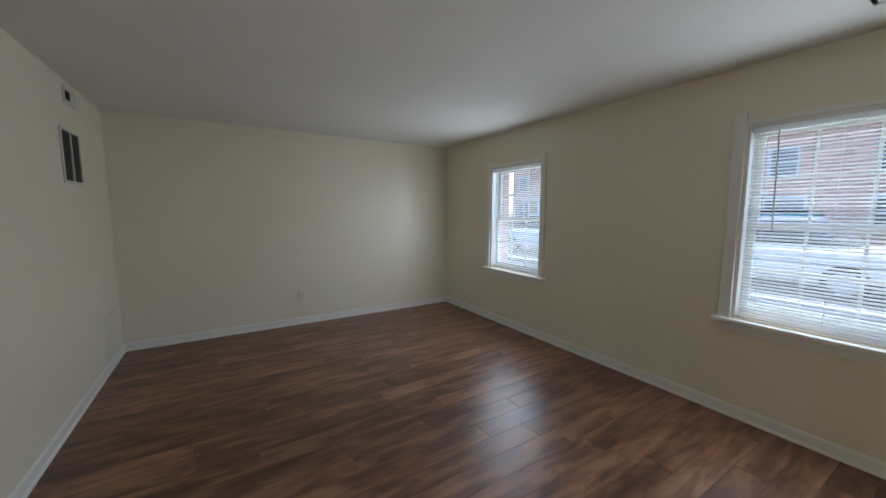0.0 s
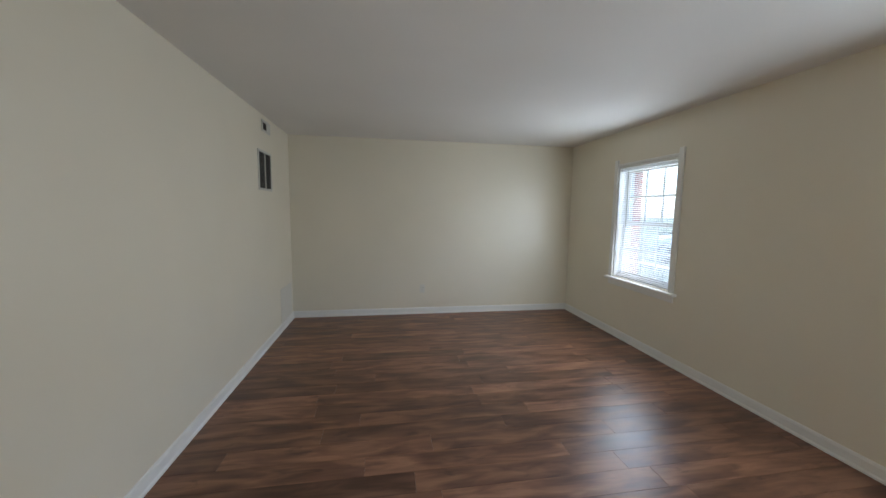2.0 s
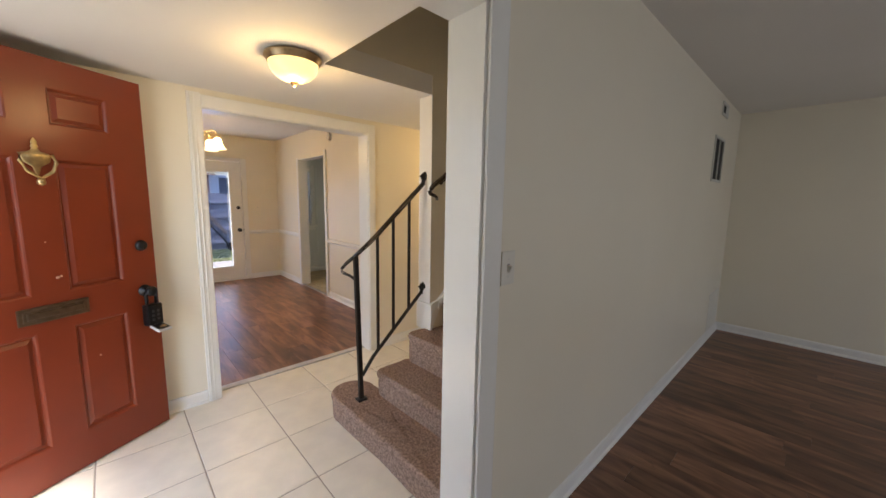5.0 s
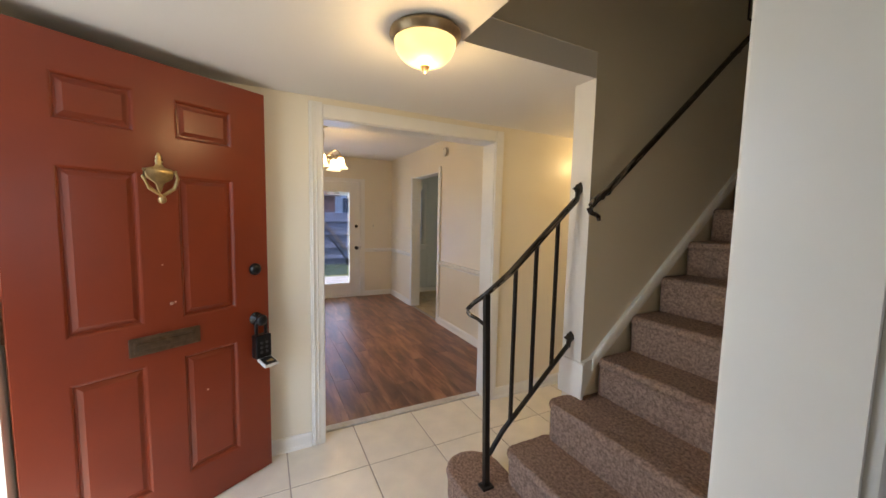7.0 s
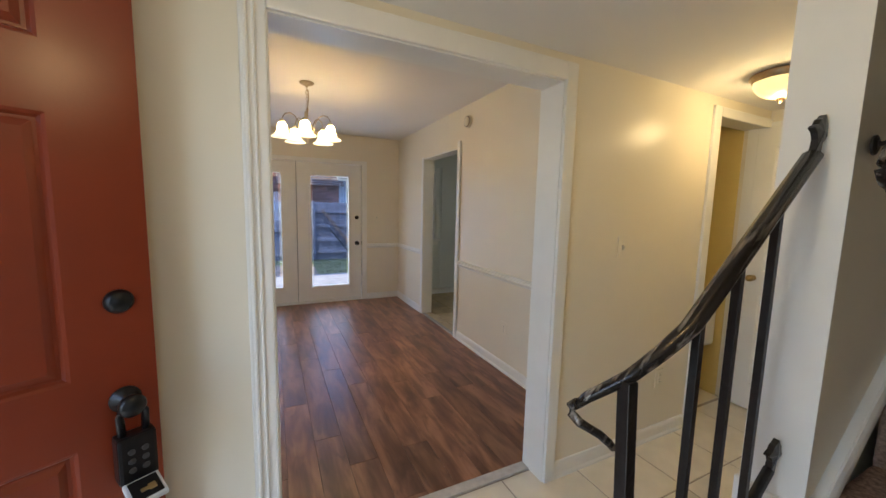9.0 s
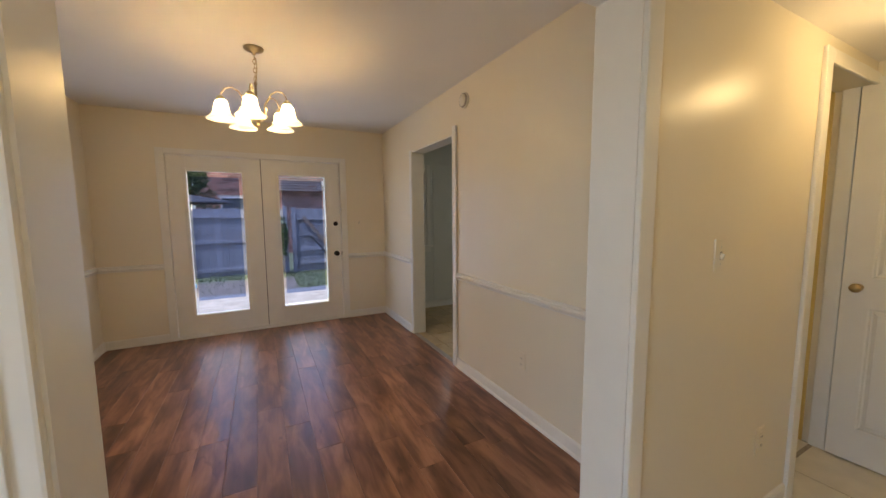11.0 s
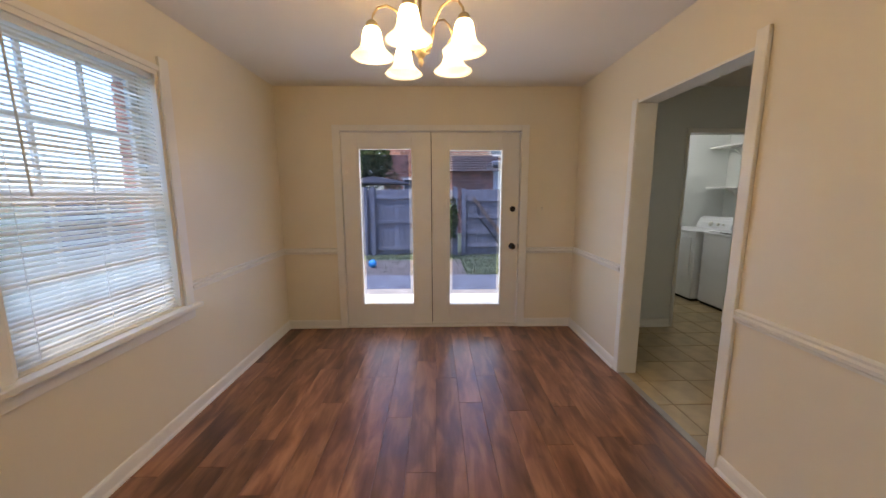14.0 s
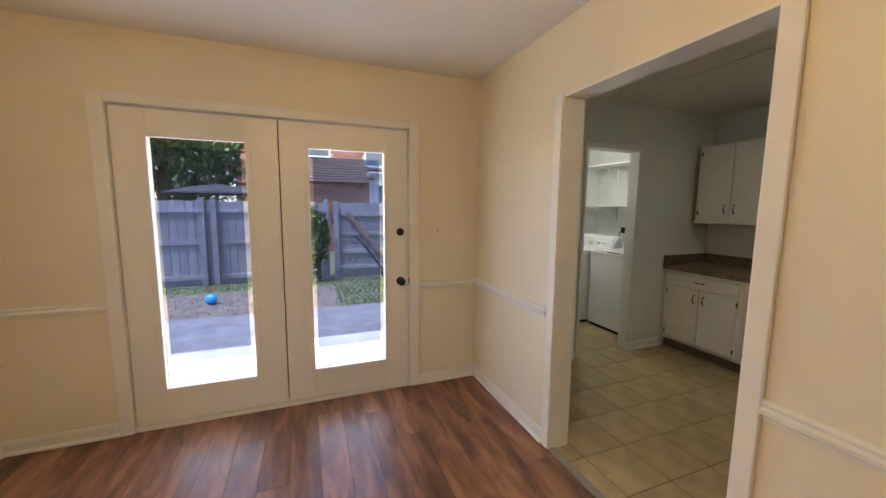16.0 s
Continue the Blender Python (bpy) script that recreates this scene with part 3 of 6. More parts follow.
# ---- windows ----
def window(name, label, m, w, z0, z1, casing_w, tilt=26):
    """A double-hung window with mini blinds: local x along the wall, y out of the room, opening w wide from z0 to z1."""
    root = thing(name, label, "window", kind="structure", at=m)
    h = w / 2
    zm = (z0 + z1) / 2 - 0.015
    part("casing", join(box(-h - casing_w, -h + 0.008, -0.018, 0, z0 - 0.03, z1 + 0.07, 0.005), box(h - 0.008, h + casing_w, -0.018, 0, z0 - 0.03, z1 + 0.07, 0.005), box(-h + 0.008, h - 0.008, -0.014, 0, z1 - 0.008, z1 + 0.022, 0.004)), M_TRIM, root)
    part("window_sill", join(box(-h - casing_w - 0.03, h + casing_w + 0.03, -0.055, 0.10, z0 - 0.035, z0 - 0.005, 0.008, 3), box(-h - casing_w, h + casing_w, -0.016, 0, z0 - 0.10, z0 - 0.035, 0.005)), M_TRIM, root)
    part("window_frame", join(box(-h, -h + 0.03, 0.0, 0.16, z0, z1), box(h - 0.03, h, 0.0, 0.16, z0, z1), box(-h + 0.03, h - 0.03, 0.0, 0.16, z1 - 0.03, z1), box(-h + 0.03, h - 0.03, 0.06, 0.16, z0 - 0.004, z0 + 0.02)), M_TRIM, root)
    for nm, a, b, y in (("upper_sash", zm - 0.02, z1 - 0.03, 0.11), ("lower_sash", z0 + 0.02, zm + 0.025, 0.075)):
        i = h - 0.03
        s = part(nm, join(box(-i, -i + 0.045, y, y + 0.032, a, b, 0.004), box(i - 0.045, i, y, y + 0.032, a, b, 0.004), box(-i + 0.045, i - 0.045, y, y + 0.032, a, a + 0.045, 0.004), box(-i + 0.045, i - 0.045, y, y + 0.032, b - 0.045, b, 0.004)), M_TRIM, root)
        g = part("pane", box(-i + 0.045, i - 0.045, y + 0.014, y + 0.018, a + 0.045, b - 0.045), M_DIM_GLASS, s)
        g.visible_shadow = False
        for k in (1, 2):
            x = -i + 0.045 + (2 * i - 0.09) * k / 3
            part("muntin", box(x - 0.008, x + 0.008, y + 0.008, y + 0.024, a + 0.045, b - 0.045), M_TRIM, s)
        zz = (a + b) / 2
        part("muntin", box(-i + 0.045, i - 0.045, y + 0.009, y + 0.023, zz - 0.008, zz + 0.008), M_TRIM, s)
    blind = thing("window_blind", "white mini blind with slats tilted open, lowered over the window", "blind", at=m)
    part("headrail", box(-h + 0.034, h - 0.034, 0.012, 0.052, z1 - 0.062, z1 - 0.032, 0.003), M_BLIND, blind)
    part("bottom_rail", box(-h + 0.036, h - 0.036, 0.02, 0.044, z0 + 0.006, z0 + 0.02, 0.003), M_BLIND, blind)
    bm = bmesh.new()
    sw = h - 0.038
    n = 5
    prof = [(-0.0125 + 0.025 * k / (n - 1), 0.0022 * (1 - (2 * k / (n - 1) - 1) ** 2)) for k in range(n)]
    rows = [[bm.verts.new((x, y, zc)) for y, zc in prof] for x in (-sw, sw)]
    for k in range(n - 1):
        bm.faces.new((rows[0][k], rows[0][k + 1], rows[1][k + 1], rows[1][k]))
    bmesh.ops.solidify(bm, geom=bm.faces[:], thickness=0.0006)
    slat = mesh_of(bm, M_BLIND)
    z = z0 + 0.035
    while z < z1 - 0.07:
        s = piece("slat", slat, blind, (0, 0.032, z))
        s.rotation_euler = (radians(tilt + random.uniform(-1.5, 1.5)), 0, random.uniform(-0.001, 0.001))
        z += 0.0215
    for x in (-h * 0.72, 0.0, h * 0.72):
        part("ladder_cord", box(x - 0.0012, x + 0.0012, 0.018, 0.0195, z0 + 0.02, z1 - 0.06), M_BLIND, blind)
    part("wand", tube([(-h * 0.62, 0.006, z1 - 0.06), (-h * 0.62 + 0.01, 0.004, z1 - 0.70)], 0.0045, 6), M_VENT, blind)
    return root


window("window_1", "white double-hung living room window with painted sill", pose(LX1, 3.53, 0, 0, 0, -90), 0.89, 0.71, 2.00, 0.05)
window("window_2", "white double-hung living room window with wide casing", pose(LX1, 0.879, 0, 0, 0, -90), 0.898, 0.71, 2.02, 0.062)
window("window_3", "white double-hung dining room window with painted sill", pose(-4.9975, DY0, 0, 0, 0, 180), 0.915, 0.725, 2.09, 0.066, 38)
window("window_4", "white kitchen window with blind and painted sill", pose(-6.87, 2.64, 0, 0, 0, 90), 0.44, 0.92, 1.98, 0.05)


# ---- staircase ----
stairs = thing("staircase", "carpeted taupe staircase rising beside the wall", "staircase", at=(0, 0, 0))
NOSE = [(0.945, 0.155), (1.175, 0.315), (1.42, 0.513)] + [(1.692 + 0.238 * (n - 4), 0.715 + 0.2 * (n - 4)) for n in range(4, 14)]


def pile(bm, rings, closed):
    """Skins rows of points and roughens them by a few millimetres, like cut carpet pile."""
    rows = [[bm.verts.new((x + random.uniform(-1, 1) * 0.001, y + random.uniform(-1, 1) * 0.002, z + random.uniform(-1, 1) * 0.0018)) for x, y, z in ring] for ring in rings]
    k = len(rows[0])
    for a, b in zip(rows, rows[1:]):
        for q in range(k if closed else k - 1):
            bm.faces.new((a[q], a[(q + 1) % k], b[(q + 1) % k], b[q]))
    return rows


def nose_profile(z0, z1):
    """Inset and height up a carpeted riser and round its nosing."""
    n = max(2, int((z1 - z0 - 0.05) / 0.014))
    rise = [(0.016 - 0.004 * q / n, z0 + (z1 - 0.05 - z0) * q / n) for q in range(n)]
    return rise + [(0.025 - 0.025 * math.sin(radians(q)), z1 - 0.025 - 0.025 * math.cos(radians(q))) for q in range(20, 180, 22)]


def tread(x0, x1, y0, y1, z0, z1):
    """A carpeted step between walls with a soft rounded nosing."""
    bm = bmesh.new()
    n = int((x1 - x0) / 0.014)
    m = int((y1 - y0 - 0.025) / 0.014)
    prof = nose_profile(z0, z1) + [(0.025 + (y1 - y0 - 0.025) * q / m, z1) for q in range(m + 1)]
    pile(bm, [[(x0 + (x1 - x0) * q / n, y0 + i, z) for q in range(n + 1)] for i, z in prof], False)
    return bm


def open_step(x0, x1, y0, y1, z0, z1, r):
    """A carpeted step whose free end is rounded with radius r."""
    c = [(x1, y1), (x0 + r, y1)] if r < 0.1 else [(x1, y1), (x0 + r, y0 + 2 * r)]
    c += [(x0 + r + r * math.cos(radians(a)), (y0 + r if r >= 0.1 else y1 - r) + r * math.sin(radians(a))) for a in range(100, 181, 10)]
    c += [(x0 + r + r * math.cos(radians(a)), y0 + r + r * math.sin(radians(a))) for a in range(190, 271, 10)] + [(x1, y0)]
    loop = []
    for p, q in zip(c, c[1:] + c[:1]):
        d = math.dist(p, q)
        k = max(1, int(d / 0.015))
        loop += [(p[0] + (q[0] - p[0]) * u / k, p[1] + (q[1] - p[1]) * u / k) for u in range(k)]
    cx, cy = (x0 + x1) / 2, (y0 + y1) / 2 if r < 0.1 else y0 + r
    rings = []
    for i, z in nose_profile(z0, z1):
        ring = []
        for x, y in loop:
            d = math.hypot(x - cx, y - cy) or 1.0
            ring.append((x - (x - cx) / d * i, y - (y - cy) / d * i, z))
        rings.append(ring)
    top = rings[-1]
    rings += [[(x + (cx - x) * f, y + (cy - y) * f, z1) for x, y, z in top] for f in [q / 16 for q in range(1, 16)]]
    bm = bmesh.new()
    rows = pile(bm, rings, True)
    bm.faces.new(rows[-1])
    bmesh.ops.recalc_face_normals(bm, faces=bm.faces)
    return bm


for i, (y, z) in enumerate(NOSE):
    y1 = NOSE[i + 1][0] + 0.05 if i + 1 < len(NOSE) else 4.065
    zl = 0.0 if i < 3 else NOSE[i - 1][1] - 0.01
    if i == 0:
        bm = open_step(-2.26, FX - 0.002, y, y1, zl, z, 0.14)
    elif i == 1:
        bm = open_step(-2.0, FX - 0.002, y, y1, zl, z, 0.05)
    elif i == 2:
        bm = join(open_step(-1.985, FX - 0.002, y, SY - 0.002, zl, z, 0.05), tread(SX1 + 0.003, FX - 0.002, SY - 0.06, 1.75, 0.3, z - 0.0005))
    else:
        bm = tread(SX1 + 0.022, FX - 0.002, y, y1, zl, z)
    part("step", bm, M_CARPET, stairs, smooth=True)
# skirting board along the wall side of the flight
bm = bmesh.new()
sk = [(SY + 0.005, 0.515), (1.692, 0.70), (4.06, 2.62), (4.06, 2.70), (4.0, 2.655), (1.645, 0.715), (SY + 0.005, 0.705)]
r0 = [bm.verts.new((SX1, y, z)) for y, z in sk]
r1 = [bm.verts.new((SX1 + 0.02, y, z)) for y, z in sk]
bm.faces.new(r0)
bm.faces.new(r1[::-1])
for i in range(len(sk)):
    j = (i + 1) % len(sk)
    bm.faces.new((r0[i], r0[j], r1[j], r1[i]))
bmesh.ops.recalc_face_normals(bm, faces=bm.faces)
part("stringer", bm, M_TRIM, stairs, "white painted sloping skirting board")
sl = (2.655 - 0.715) / (4.0 - 1.645)
mould = profile_run((SX1 + 0.02, 1.648, 0.652), (SX1 + 0.02, 4.0, 0.652 + sl * 2.352), (1, 0, 0), [(0, 0), (0.008, 0.004), (0.011, 0.02), (0.009, 0.045), (0.004, 0.06), (0, 0.062)])
part("moulding", mould, M_TRIM, stairs)
tagged(part("trim", join(box(SX0 - 0.014, SX1 + 0.03, SY - 0.018, SY - 0.001, 0.505, 0.70, 0.006), box(SX0 - 0.006, SX1 + 0.006, SY - 0.006, SY - 0.001, 0.70, FCEIL - 0.001)), M_TRIM), "white painted end trim of the stair wall", "trim", kind="structure")


def finial(at, k=1.0, tilt=0):
    """A small flared leaf finial with three points."""
    half = [(0.010, 0.0), (0.007, 0.012), (0.009, 0.024), (0.016, 0.032), (0.029, 0.036), (0.024, 0.041), (0.017, 0.045), (0.014, 0.054), (0.007, 0.058)]
    outline = [(y * k, z * k) for y, z in half] + [(0, 0.066 * k)] + [(-y * k, z * k) for y, z in reversed(half)]
    bm = bmesh.new()
    front = [bm.verts.new((0.006, y, z)) for y, z in outline]
    rear = [bm.verts.new((-0.006, y, z)) for y, z in outline]
    ridge = [bm.verts.new((s * 0.010, 0, 0.038 * k)) for s in (1, -1)]
    for q in range(len(outline)):
        n = (q + 1) % len(outline)
        bm.faces.new((front[q], rear[q], rear[n], front[n]))
        bm.faces.new((front[q], front[n], ridge[0]))
        bm.faces.new((rear[n], rear[q], ridge[1]))
    return moved(bm, Matrix.Translation(at) @ pose(0, 0, 0, tilt, 0, 0))


rail = thing("stair_railing", "black wrought iron stair railing with worn handrail on the bottom steps", "railing", at=(-1.975, 1.064, 0.155))
PZ = 0.922
part("post", join(moved(box(-0.013, 0.013, -0.013, 0.013, 0.004, PZ, 0.002), pose(0, 0, 0, 0, -2.8, 0)), box(-0.026, 0.026, -0.03, 0.03, 0, 0.012, 0.004)), M_IRON, rail)
up = [(-0.118, -0.045, 0.846), (-0.102, -0.038, 0.868), (-0.07, -0.012, 0.902), (-0.045, 0.008, 0.93), (-0.02, 0.05, 0.976), (0, 0.10, 1.026), (0.002, 0.2, 1.117), (0.006, 0.482, 1.372)]
part("handrail", tube(up, [0.011, 0.014, 0.015, 0.016, 0.017, 0.018, 0.019, 0.019], 10, 0.8), M_IRON_WORN, rail, "dark handrail with paint worn to metal", smooth=True)
part("scroll", tube([(-0.118, -0.045, 0.849), (-0.13, -0.05, 0.836), (-0.128, -0.05, 0.822), (-0.112, -0.044, 0.81), (-0.096, -0.034, 0.804), (-0.08, -0.022, 0.797), (-0.066, -0.012, 0.786), (-0.06, -0.004, 0.774)], [0.011, 0.011, 0.010, 0.010, 0.009, 0.009, 0.009, 0.007], 8), M_IRON_WORN, rail, smooth=True)
low = [(0, 0.012, 0.16), (0, 0.045, 0.205), (0, 0.09, 0.262), (0.004, 0.48, 0.622)]
part("bottom_rail", tube(low, 0.012, 8), M_IRON, rail, smooth=True)
for y in (0.129, 0.249, 0.378):
    zt = 1.022 + (y - 0.1) * 0.93
    zb = 0.262 + (y - 0.09) * 0.911
    part("baluster", box(-0.0075, 0.0075, y - 0.0075, y + 0.0075, zb, zt, 0.001), M_IRON, rail)
part("finial", finial((0.006, 0.488, 1.372), 1.4, -12), M_IRON, rail)
part("finial", finial((0.004, 0.482, 0.612), 1.3, -12), M_IRON, rail)

hrail = thing("wall_handrail", "dark wrought iron handrail fixed along the stair wall", "handrail", at=(-1.852, 1.545, 1.542))
part("handrail", tube([(0, -0.02, -0.045), (0, 0.0, -0.022), (0, 0.1, 0.043), (0, 2.45, 2.017)], [0.017, 0.019, 0.018, 0.018], 10, 0.85), M_IRON_WORN, hrail, smooth=True)
part("scroll", tube([(0, -0.02, -0.043), (0, -0.032, -0.058), (0, -0.022, -0.078), (0, 0.008, -0.085), (0, 0.03, -0.095), (0, 0.035, -0.115)], [0.016, 0.015, 0.012, 0.011, 0.011, 0.009], 8), M_IRON_WORN, hrail, smooth=True)
for y in (0.12, 1.2, 2.2):
    part("bracket", join(tube([(-0.06, y, y * 0.84 - 0.04 - 0.05), (-0.02, y, y * 0.84 - 0.04 - 0.045), (0, y, y * 0.84 - 0.04 - 0.01)], 0.006, 6), moved(lathe([(0.022, 0), (0.022, 0.004), (0.012, 0.008)], 12, "x"), Matrix.Translation((-0.06, y, y * 0.84 - 0.04 - 0.05)))), M_IRON, hrail)
guard = thing("landing_railing", "black iron railing along the upper hall edge", "railing", at=(-2.0, 3.05, 2.713))
part("top_rail", box(-0.015, 0.015, 0, 1.05, 0.86, 0.89, 0.004), M_IRON, guard)
part("bottom_rail", box(-0.01, 0.01, 0, 1.05, 0.07, 0.09), M_IRON, guard)
for k in range(10):
    part("baluster", box(-0.007, 0.007, 0.03 + 0.11 * k - 0.007, 0.03 + 0.11 * k + 0.007, 0.0, 0.865), M_IRON, guard)

# ---- front door, standing open ----
hinge = Vector((-2.344, -0.627, 0.0))
ang = math.degrees(math.atan2(0.863, -0.505))
DOORW, DOORH = 0.912, 2.035
door = thing("door_1", "brick red panelled front door standing open into the foyer", "door", kind="structure", at=Matrix.Translation(hinge + Vector((0, 0, 0.008))) @ pose(0, 0, 0, 0, 0, ang))
# local x from hinge to free edge, outer face at y = 0 looking towards -y


def panelled(w, h, t, rows, cols):
    """A door leaf whose outer face has sunk panels with raised fields."""
    us = [0, *cols, w]
    zs = [0]
    for a, b in rows:
        zs += [a, b]
    zs += [h]
    bm = bmesh.new()
    for i in range(5):
        for j in range(len(zs) - 1):
            if i in (1, 3) and j % 2 == 1:
                u0, u1, z0, z1 = us[i], us[i + 1], zs[j], zs[j + 1]
                steps = [(0, 0), (0.007, 0.003), (0.013, 0.012), (0.020, 0.012), (0.036, 0.003)]
                loops = []
                for ins, dep in steps:
                    loops.append([bm.verts.new(c) for c in ((u0 + ins, dep, z0 + ins), (u1 - ins, dep, z0 + ins), (u1 - ins, dep, z1 - ins), (u0 + ins, dep, z1 - ins))])
                for a, b in zip(loops, loops[1:]):
                    for q in range(4):
                        bm.faces.new((a[q], a[(q + 1) % 4], b[(q + 1) % 4], b[q]))
                bm.faces.new(loops[-1])
            else:
                bm.faces.new([bm.verts.new(c) for c in ((us[i], 0, zs[j]), (us[i + 1], 0, zs[j]), (us[i + 1], 0, zs[j + 1]), (us[i], 0, zs[j + 1]))])
    bm_box(bm, 0, w, 0.016, t, 0, h)
    for x in (0, w):
        bm.faces.new([bm.verts.new(c) for c in ((x, 0, 0), (x, 0.016, 0), (x, 0.016, h), (x, 0, h))])
    for z in (0, h):
        bm.faces.new([bm.verts.new(c) for c in ((0, 0, z), (w, 0, z), (w, 0.016, z), (0, 0.016, z))])
    bmesh.ops.remove_doubles(bm, verts=bm.verts, dist=1e-5)
    bmesh.ops.recalc_face_normals(bm, faces=bm.faces)
    return bm


part("leaf", panelled(DOORW, DOORH, 0.045, [(0.19, 0.764), (0.942, 1.578), (1.735, 1.903)], (0.137, 0.370, 0.507, 0.744)), M_DOOR, door)
kn = part("knocker", moved(join(
    moved(lathe([(0.0, -0.085), (0.006, -0.08), (0.012, -0.06), (0.016, -0.045), (0.05, -0.02), (0.055, 0.0), (0.058, 0.012), (0.048, 0.02), (0.018, 0.03), (0.011, 0.045), (0.016, 0.052), (0.009, 0.062), (0.013, 0.07), (0.004, 0.09), (0.0, 0.092)], 20), Matrix.Translation((0, -0.012, 0)) @ Matrix.Diagonal((1, 0.35, 1, 1))),
    tube([(-0.056, -0.02, 0.015), (-0.064, -0.03, -0.02), (-0.046, -0.034, -0.065), (0, -0.036, -0.10), (0.046, -0.034, -0.065), (0.064, -0.03, -0.02), (0.056, -0.02, 0.015)], 0.008, 8),
    moved(lathe([(0.0, -0.02), (0.014, -0.012), (0.017, 0), (0.014, 0.012), (0.0, 0.02)], 14), Matrix.Translation((0, -0.03, -0.115)))), Matrix.Translation((0.44, 0, 1.578)) @ Matrix.Diagonal((0.95, 1, 0.95, 1))), M_BRASS, door, "aged brass urn door knocker", smooth=True)
slot = part("mail_slot", join(box(0.311, 0.572, -0.010, 0.002, 0.815, 0.893, 0.004), box(0.326, 0.557, -0.013, -0.008, 0.830, 0.878, 0.003)), M_BRONZE, door, "bronze mail slot plate with hinged flap")
part("flap", box(0.338, 0.545, -0.019, -0.012, 0.838, 0.871, 0.005), M_BRONZE, slot)
part("deadbolt", moved(lathe([(0.031, 0), (0.031, 0.008), (0.026, 0.016), (0.022, 0.022), (0.0, 0.023)], 24, "y"), Matrix.Translation((0.842, 0, 1.128)) @ pose(0, 0, 0, 0, 0, 180)), M_BLACK, door, "black round deadbolt", smooth=True)
part("door_handle", join(moved(lathe([(0.034, 0), (0.034, 0.006), (0.014, 0.014), (0.012, 0.036), (0.026, 0.045), (0.030, 0.06), (0.024, 0.072), (0.0, 0.076)], 24, "y"), Matrix.Translation((0.84, 0, 0.862)) @ pose(0, 0, 0, 0, 0, 180))), M_BLACK, door, "black door knob", smooth=True)
M_CHIP = mat("bare_chipped_paint", (0.55, 0.33, 0.24), 0.7, var=0.3, scale=300)
for x, z, r in ((0.468, 1.015, 0.008), (0.482, 1.020, 0.005), (0.44, 1.19, 0.004), (0.60, 0.565, 0.006)):
    part("paint_chip", moved(lathe([(r, 0), (r * 0.7, 0.0012), (0, 0.0014)], 9, "y"), Matrix.Translation((x, 0.0002 if z > 0.7 else 0.0032, z)) @ pose(0, 0, 0, 0, 0, 180)), M_CHIP, door, "pale chip in the red paint")
lock = thing("lockbox", "black key lockbox with open white lid hanging on the door knob", "lockbox", at=Matrix.Translation(hinge) @ pose(0, 0, 0.008, 0, 0, ang) @ pose(0.842, -0.045, -0.105))
part("shackle", tube([(-0.024, 0, 0.87), (-0.026, 0, 0.94), (-0.016, 0, 0.972), (0, 0, 0.982), (0.016, 0, 0.972), (0.026, 0, 0.94), (0.024, 0, 0.87)], 0.009, 10), M_BLACK, lock, smooth=True)
part("body", box(-0.041, 0.041, -0.027, 0.022, 0.765, 0.89, 0.008), M_BLACK, lock)
part("dial", join(*[moved(lathe([(0.008, 0), (0.008, 0.004), (0.0, 0.005)], 10, "y"), Matrix.Translation((x, -0.025, z)) @ pose(0, 0, 0, 0, 0, 180)) for x in (-0.014, 0.014) for z in (0.80, 0.825, 0.85)]), mat("grey_buttons", (0.05, 0.05, 0.055), 0.4), lock)
lid = part("lid", moved(box(-0.038, 0.038, -0.078, 0.0, -0.008, 0.006, 0.004), pose(0, -0.022, 0.765, 16, 0, 0)), mat("grey_white_plastic", (0.62, 0.64, 0.66), 0.4), lock, "open pale lockbox lid")
part("key_tray", moved(box(-0.030, 0.030, -0.070, -0.008, 0.0065, 0.009), pose(0, -0.022, 0.765, 16, 0, 0)), M_BLACK, lid)
part("key", moved(join(box(-0.012, 0.014, -0.052, -0.042, 0.0095, 0.012), box(0.004, 0.02, -0.056, -0.036, 0.0095, 0.012, 0.001)), pose(0, -0.022, 0.765, 16, 0, 0)), M_BRASS, lid)
for z in (0.25, 1.0, 1.8):
    part("hinge", moved(lathe([(0.008, -0.045), (0.008, 0.045)], 10), Matrix.Translation((0.0, 0.05, z))), M_BRONZE, door)

# ---- garden doors ----


